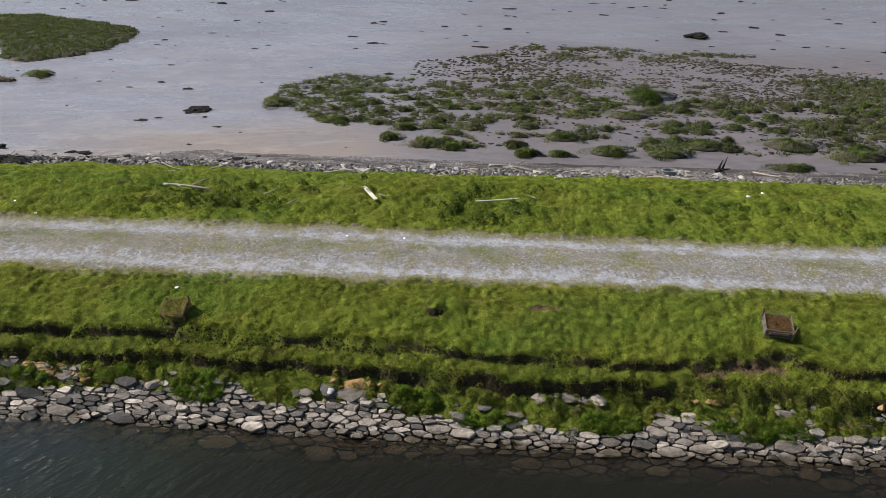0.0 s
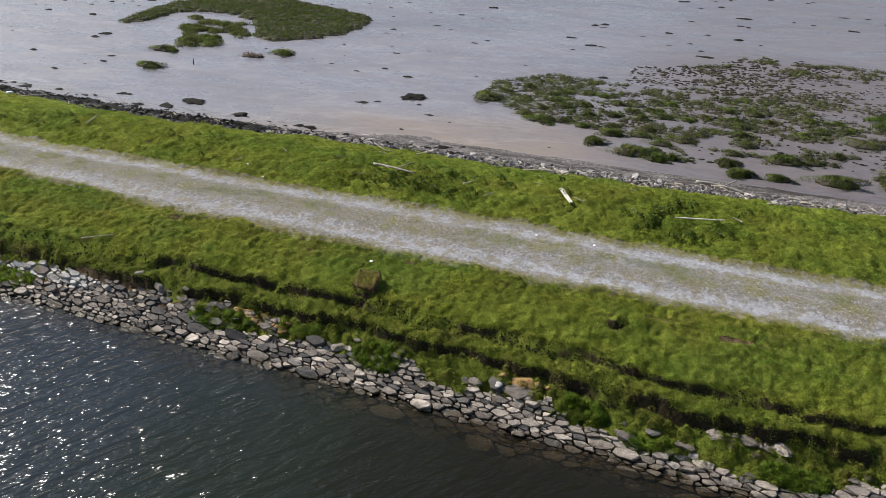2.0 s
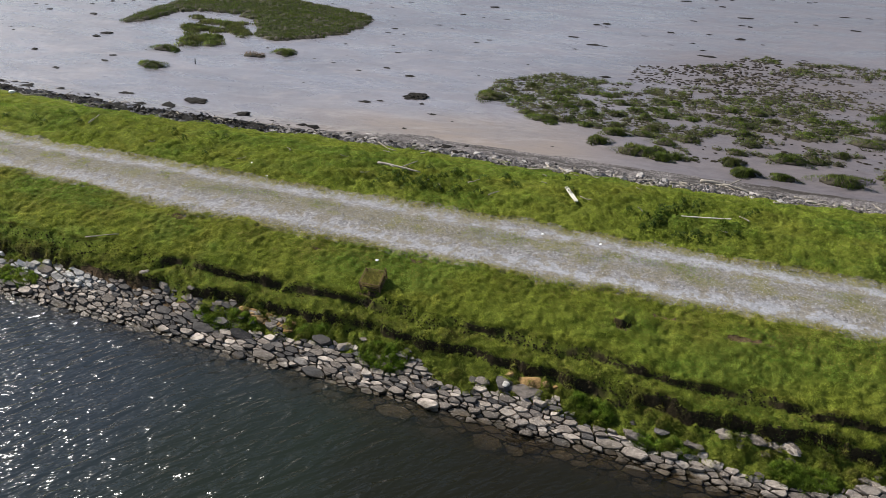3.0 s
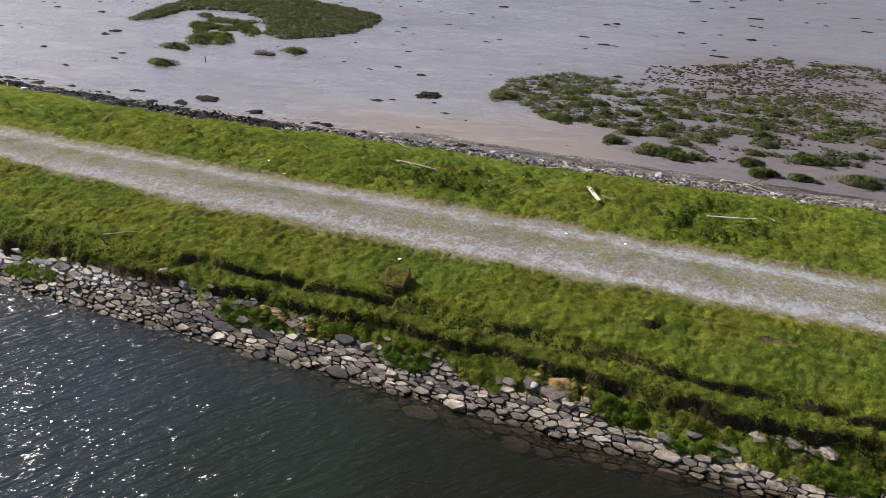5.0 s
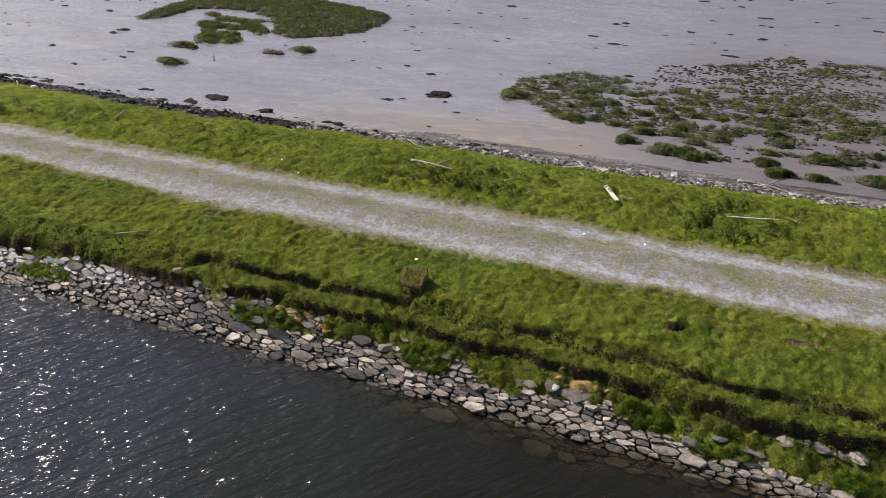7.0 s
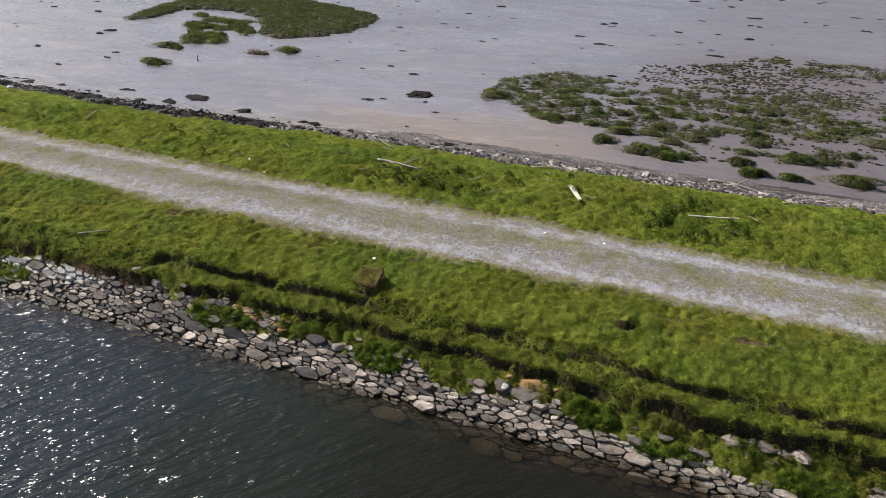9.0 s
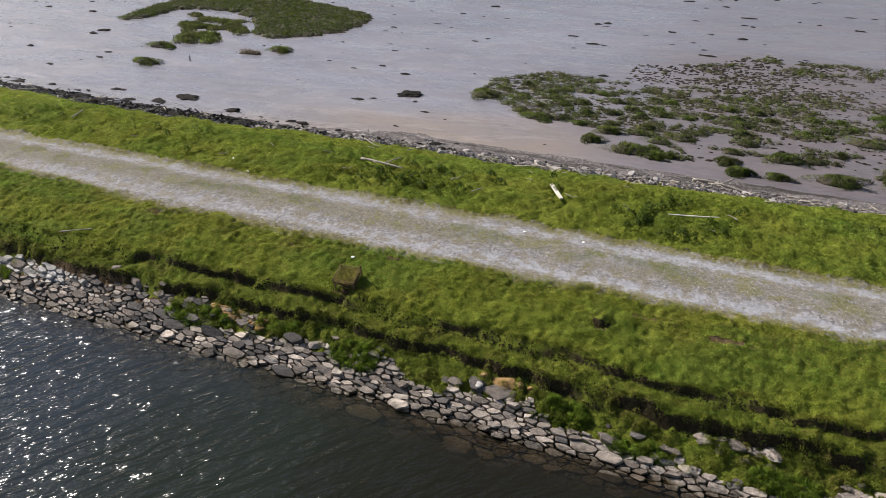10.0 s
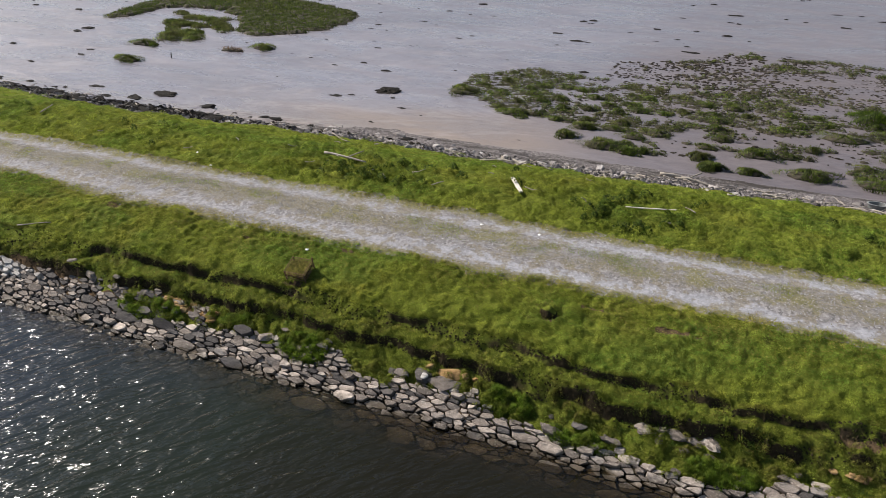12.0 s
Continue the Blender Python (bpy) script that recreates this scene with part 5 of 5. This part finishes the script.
def tufts(name, x, y, size, n_each, length, width, material, label, lean=1.35):
    """Clumps of upright blades on the mud."""
    k_ = np.repeat(np.arange(len(x)), n_each)
    ang, rad = rng.uniform(0, 2 * np.pi, len(k_)), np.sqrt(rng.uniform(0, 1, len(k_)))
    px, py = x[k_] + np.cos(ang) * rad * size[k_] * 1.25, y[k_] + np.sin(ang) * rad * size[k_]
    pz = MUD_Z + 0.14 * (1 - rad ** 2)
    sod = np.stack([np.cos(ang) * rad, np.sin(ang) * rad, 0.7 + 0 * ang], -1)
    return blades(name, px, py, pz, length, width, lean, material, label, ang + rng.normal(0, 0.8, len(k_)), sod / np.linalg.norm(sod, axis=1, keepdims=True))


MARSH_BASE = plain_material("marsh_peat", (0.025, 0.024, 0.015), (0.085, 0.07, 0.05), 0.9, 6, bump=0.05)
OUTLINE = [(-11.9, 34.8), (-12.4, 38.4), (-9.5, 41.6), (-6.1, 40.8), (-5.5, 45.6), (-2, 47.3), (1.3, 51.5), (8, 51), (14, 47.5), (22.3, 45.5), (38, 48), (38, 29.5), (22, 29.4),
           (14, 30), (10, 29.6), (3.5, 31.3), (0.2, 29.3), (-3.4, 29), (-2, 31.8), (-4.4, 31.7), (-6.7, 32.4), (-8.8, 32.3), (-9.8, 33.5)]
n = 27000
mx, my = rng.uniform(-14, 40, n), rng.uniform(28, 52.5, n)
patch = 0.7 * rough(mx * 0.8, my * 1.5, 1.0, 3, 121) + 0.4 * rough(mx, my * 1.6, 4.5, 2, 123)
wet_front = soft(28.5, 37, my - 0.12 * mx)
far_back = soft(38, 46, my)
need = 0.07 - 0.2 * wet_front * (1 - far_back) + 0.2 * soft(0, 5, mx) * soft(36, 33, my)
# the denser patches: place, half width, half depth
for x_, y_, w_, d_ in ((7.0, 30.2, 1.3, 1.2), (8.6, 33.6, 1.6, 0.8), (9.7, 30.7, 1.0, 1.0), (13.1, 37.0, 2.2, 1.0), (14.6, 34.4, 1.5, 0.9), (15.6, 31.4, 1.2, 0.9), (17.0, 34.3, 1.6, 1.2),
                       (20.3, 43.0, 3.5, 2.2), (24.0, 36.0, 4.0, 3.0), (1.2, 35.6, 2.0, 1.0), (3.7, 35.1, 1.4, 0.8), (14.0, 49.3, 3.5, 0.7), (6.5, 50.3, 2.0, 0.7), (2.0, 50.0, 0.9, 0.8),
                       (19.0, 34.0, 2.6, 2.6), (19.8, 39.5, 3.0, 3.6), (7.0, 30.6, 1.2, 0.7), (8.6, 32.9, 1.3, 1.0), (13.2, 37.5, 2.0, 0.8), (13.0, 33.0, 1.2, 0.8)):
    need = need - 0.45 * soft(1.15, 0.6, np.hypot((mx - x_) / w_, (my - y_) / d_))
keep = (inside(mx, my, OUTLINE) | (need < -0.3)) & (patch > need)
for x_, y_, w_, d_ in ((7.5, 38.4, 1.35, 1.1), (6.2, 34.9, 1.3, 0.8), (4.8, 29.5, 1.1, 0.6), (12.7, 31.0, 1.4, 1.0)):
    keep &= np.hypot((mx - x_) / w_, (my - y_) / d_) > 1
mx, my = mx[keep], my[keep]
size = 0.07 + 0.2 * rng.uniform(0, 1, len(mx)) ** 1.5
brown = rng.uniform(0, 1, len(mx)) < 0.08 + 0.8 * soft(39, 44, my + 2.0 * rough(mx, my, 3.0, 2, 125)) + 0.2 * soft(1, 7, mx) * soft(34, 37, my) - 0.9 * soft(46.5, 48, my) + 0.7 * soft(1.1, 0.6, np.hypot((mx - 14.0) / 3.0, (my - 40.5) / 2.6)) - 0.8 * soft(16.0, 17.5, mx) * soft(45, 43, my)
mounds("marsh_cushions", mx, my, size * np.where(brown, 0.55, 0.9), rng.uniform(0.02, 0.06, len(mx)), MARSH_BASE, "dark peaty cushions of the salt marsh")
tufts("marsh_grass", mx[~brown], my[~brown], size[~brown], 26, 0.07, 0.036, MARSH, "olive green salt-marsh grass in broken patches on the mud")
mounds("marsh_weed", mx[brown], my[brown], size[brown] * rng.uniform(0.25, 0.75, int(brown.sum())), rng.uniform(0.01, 0.035, int(brown.sum())), WEED, "dark brown seaweed among the marsh grass")

n = 14000
bx, by = rng.uniform(-13, 38, n), rng.uniform(28, 53, n)
keep = inside(bx, by, OUTLINE) & (rng.uniform(0, 1, n) < 0.25 + 0.75 * np.maximum(soft(36, 44, by), 0.6 * soft(6, 14, bx))) & (rough(bx, by * 1.8, 1.6, 3, 127) > -0.2)
bx, by = bx[keep], by[keep]
mounds("weed_scraps", bx, by, rng.uniform(0.03, 0.15, len(bx)), rng.uniform(0.01, 0.045, len(bx)), WEED, "dark scraps of seaweed on the mud between the plants", "seaweed")


def marsh_clump(x_, y_, wide, deep, tall, material, label, count=1300):
    """One separate clump of marsh grass: a peaty foot and its blades."""
    ob = thing("marsh_clump", (x_, y_, MUD_Z), label, "marsh plant", "clumps of marsh grass")
    bm = bmesh.new()
    bmesh.ops.create_icosphere(bm, subdivisions=2, radius=1)
    for v_ in bm.verts:
        k_ = 1 + 0.3 * noise.noise(v_.co * 1.8 + Vector((x_, y_, 0)))
        v_.co = Vector((v_.co.x * wide * 0.85 * k_, v_.co.y * deep * 0.85 * k_, max(-0.2, v_.co.z) * tall * 0.55 * k_))
    part("foot", bm, MARSH_BASE, ob, smooth=True)
    ang, rad = rng.uniform(0, 2 * np.pi, count), np.sqrt(rng.uniform(0, 1, count))
    lobes = 1 + 0.35 * np.sin(ang * 3 + x_) + 0.25 * np.sin(ang * 5 + y_) + 0.15 * np.sin(ang * 9 + 3 * x_)
    px, py = np.cos(ang) * rad * wide * lobes, np.sin(ang) * rad * deep * lobes
    pz = tall * 0.75 * (1 - rad ** 2)
    tl = rng.uniform(0.0, 1.15, count)
    ln = tall * rng.uniform(0.25, 0.6, count)
    side = np.stack([np.cos(ang + 1.57), np.sin(ang + 1.57), 0 * ang], -1) * 0.018
    base = np.stack([px, py, pz], -1)
    tip = base + np.stack([np.cos(ang) * np.sin(tl), np.sin(ang) * np.sin(tl), np.cos(tl)], -1) * ln[:, None]
    vv = np.stack([base - side, base + side, tip], 1).reshape(-1, 3)
    dome = np.stack([np.cos(ang) * rad, np.sin(ang) * rad, 0.75 + 0 * ang], -1)
    leaf = new("grass", mesh_of("grass", vv, np.arange(3 * count), 3, [material]))
    leaf.data.attributes.new("sod", "FLOAT_VECTOR", "POINT").data.foreach_set("vector", np.repeat(dome / np.linalg.norm(dome, axis=1, keepdims=True), 3, 0).astype(np.float32).ravel())
    leaf.parent = ob
    tagged(leaf, kind="stuff")
    return ob


GREEN, OLIVE = "bright green clump of marsh grass standing on the mud", "olive clump of marsh grass standing on wet mud"
for x_, y_, w_, d_, h_ in ((-5.0, 30.2, 0.5, 0.4, 0.26), (-3.2, 29.5, 1.0, 0.55, 0.3), (-2.2, 29.15, 0.5, 0.35, 0.24), (1.2, 28.7, 0.5, 0.35, 0.26), (0.6, 29.7, 0.45, 0.3, 0.26),
                           (2.55, 28.75, 0.55, 0.28, 0.2), (0.96, 28.55, 0.35, 0.25, 0.22), (4.7, 29.3, 1.0, 0.55, 0.28), (7.1, 29.3, 1.0, 0.5, 0.26), (6.2, 34.8, 1.2, 0.7, 0.2),
                           (2.8, 31.0, 0.9, 0.5, 0.24), (9.0, 30.5, 1.0, 0.6, 0.26), (12.8, 31.0, 1.3, 0.9, 0.3), (11.85, 28.1, 1.0, 0.35, 0.24), (15.2, 29.8, 1.4, 0.7, 0.3),
                           (-8.0, 32.3, 0.8, 0.45, 0.26), (-11.6, 35.0, 0.9, 0.8, 0.28), (-4.5, 31.7, 0.7, 0.4, 0.24), (16.5, 28.2, 0.9, 0.3, 0.24)):
    marsh_clump(x_, y_, w_, d_, h_, MARSH, OLIVE)
r = random.Random(61)
near_pts = [(a_, b_) for a_, b_, c_ in zip(mx, my, brown) if b_ < 38 and a_ < 20 and not c_]
picked = []
for a_, b_ in r.sample(near_pts, len(near_pts)):
    if len(picked) < 90 and all(math.hypot(a_ - p, (b_ - q) * 1.4) > 1.1 for p, q in picked):
        picked.append((float(a_), float(b_)))
for a_, b_ in picked:
    wide_ = r.uniform(0.3, 0.62)
    marsh_clump(a_, b_, wide_, wide_ * r.uniform(0.5, 0.75), r.uniform(0.16, 0.27), MARSH, "green tuft of marsh grass in the broken salt marsh", 420)
marsh_clump(7.7, 38.2, 1.05, 0.9, 0.46, DOCK, GREEN, 2600)
for x_, y_, w_, d_, h_ in ((-32.3, 32.9, 1.0, 0.5, 0.3), (-34.7, 36.8, 1.1, 0.55, 0.3), (-27.0, 39.0, 0.8, 0.5, 0.32)):
    marsh_clump(x_, y_, w_, d_, h_, MARSH, OLIVE)
for x_, y_, w_, d_, h_ in ((-28.6, 37.6, 0.7, 0.4, 0.3), (-27.9, 37.6, 0.35, 0.3, 0.26)):
    marsh_clump(x_, y_, w_, d_, h_, DEAD, "thin brownish clump of marsh grass on the mud", 120)

# the large green island of marsh and its outlying patches
ISLAND = [(-44.2, 43.3), (-45.6, 47.8), (-46.5, 52), (-44.5, 56), (-38.3, 57.5), (-33.7, 55.5), (-29.4, 53.6), (-27.5, 52.2), (-26.5, 48), (-27.5, 44.6), (-29.8, 42.1), (-32.2, 43.8),
          (-33.8, 45.8), (-35.3, 48), (-38.5, 49.6), (-41.5, 50), (-43.9, 48.5), (-43.6, 45.8), (-42.8, 44.2)]
SIDE = [(-41, 45.4), (-40.6, 47), (-38, 46.2), (-35.5, 46), (-33.2, 43), (-31.8, 41.6), (-32.4, 38.4), (-34.9, 38.1), (-36, 40.8)]
n = 26000
ix, iy = rng.uniform(-52, -27, n), rng.uniform(37, 60, n)
wx_, wy_ = ix + 0.6 * rough(ix, iy, 1.1, 3, 131), iy + 0.6 * rough(ix, iy, 1.1, 3, 133)
solid, loose = inside(wx_, wy_, ISLAND), inside(wx_, wy_, SIDE) & (rough(ix, iy * 1.7, 1.8, 3, 135) > -0.1)
keep = (solid & (rng.uniform(0, 1, n) < 0.3)) | (loose & (rng.uniform(0, 1, n) < 0.26))
ix, iy, loose = ix[keep], iy[keep], loose[keep]
mounds("island_turf", ix, iy, rng.uniform(0.3, 0.55, len(ix)) * np.where(loose, 0.75, 1.0), rng.uniform(0.12, 0.24, len(ix)) * np.where(loose, 0.45, 1.0), MARSH_BASE, "peaty turf of a low marsh island")
tufts("island_rushes", ix[~loose], iy[~loose], np.full(int((~loose).sum()), 0.45), 34, 0.24, 0.06, ISLE, "dense dark green rushes on the marsh island", 1.0)
tufts("island_fringe", ix[loose], iy[loose], np.full(int(loose.sum()), 0.4), 60, 0.2, 0.045, MARSH, "green marsh grass beside the island", 1.0)

# rocks and weed on the open mud
rock("mud_rock", MUD_ROCKS[0], -15.25, 33.4, 0.92, 5, "large dark weed-covered rock lying on the mud", "rock", "", 0.1, 1.25, 0.65)
rock("mud_rock", MUD_ROCKS[1], -25.15, 28.0, 0.78, 0, "dark boulder at the edge of the mud", "rock", "", 0.1, 1.6, 0.55)
rock("mud_rock", MUD_ROCKS[2], 14.0, 55.6, 1.5, 10, "large dark rock far out on the mud", "rock", "", 0.1, 1.2, 0.8)
r = random.Random(71)
made = 0
while made < 290:
    x_, y_ = r.uniform(-62, 42), 27.5 + 62 * r.random() ** 1.25
    if inside(np.array([x_]), np.array([y_]), OUTLINE)[0] or inside(np.array([x_]), np.array([y_]), ISLAND)[0] or y_ < 28.0 + DRIFT * x_:
        continue
    s_ = 0.07 + 0.34 * r.random() ** 2.6 + 0.004 * (y_ - 27)
    rock("weed_lump", r.choice(WEEDS), x_, y_, s_, r.uniform(-20, 20), "small dark lump of seaweed on the mud", "seaweed", "weed lumps on the mud", 0.1, r.uniform(1.2, 2.6), r.uniform(0.5, 1.1))
    made += 1
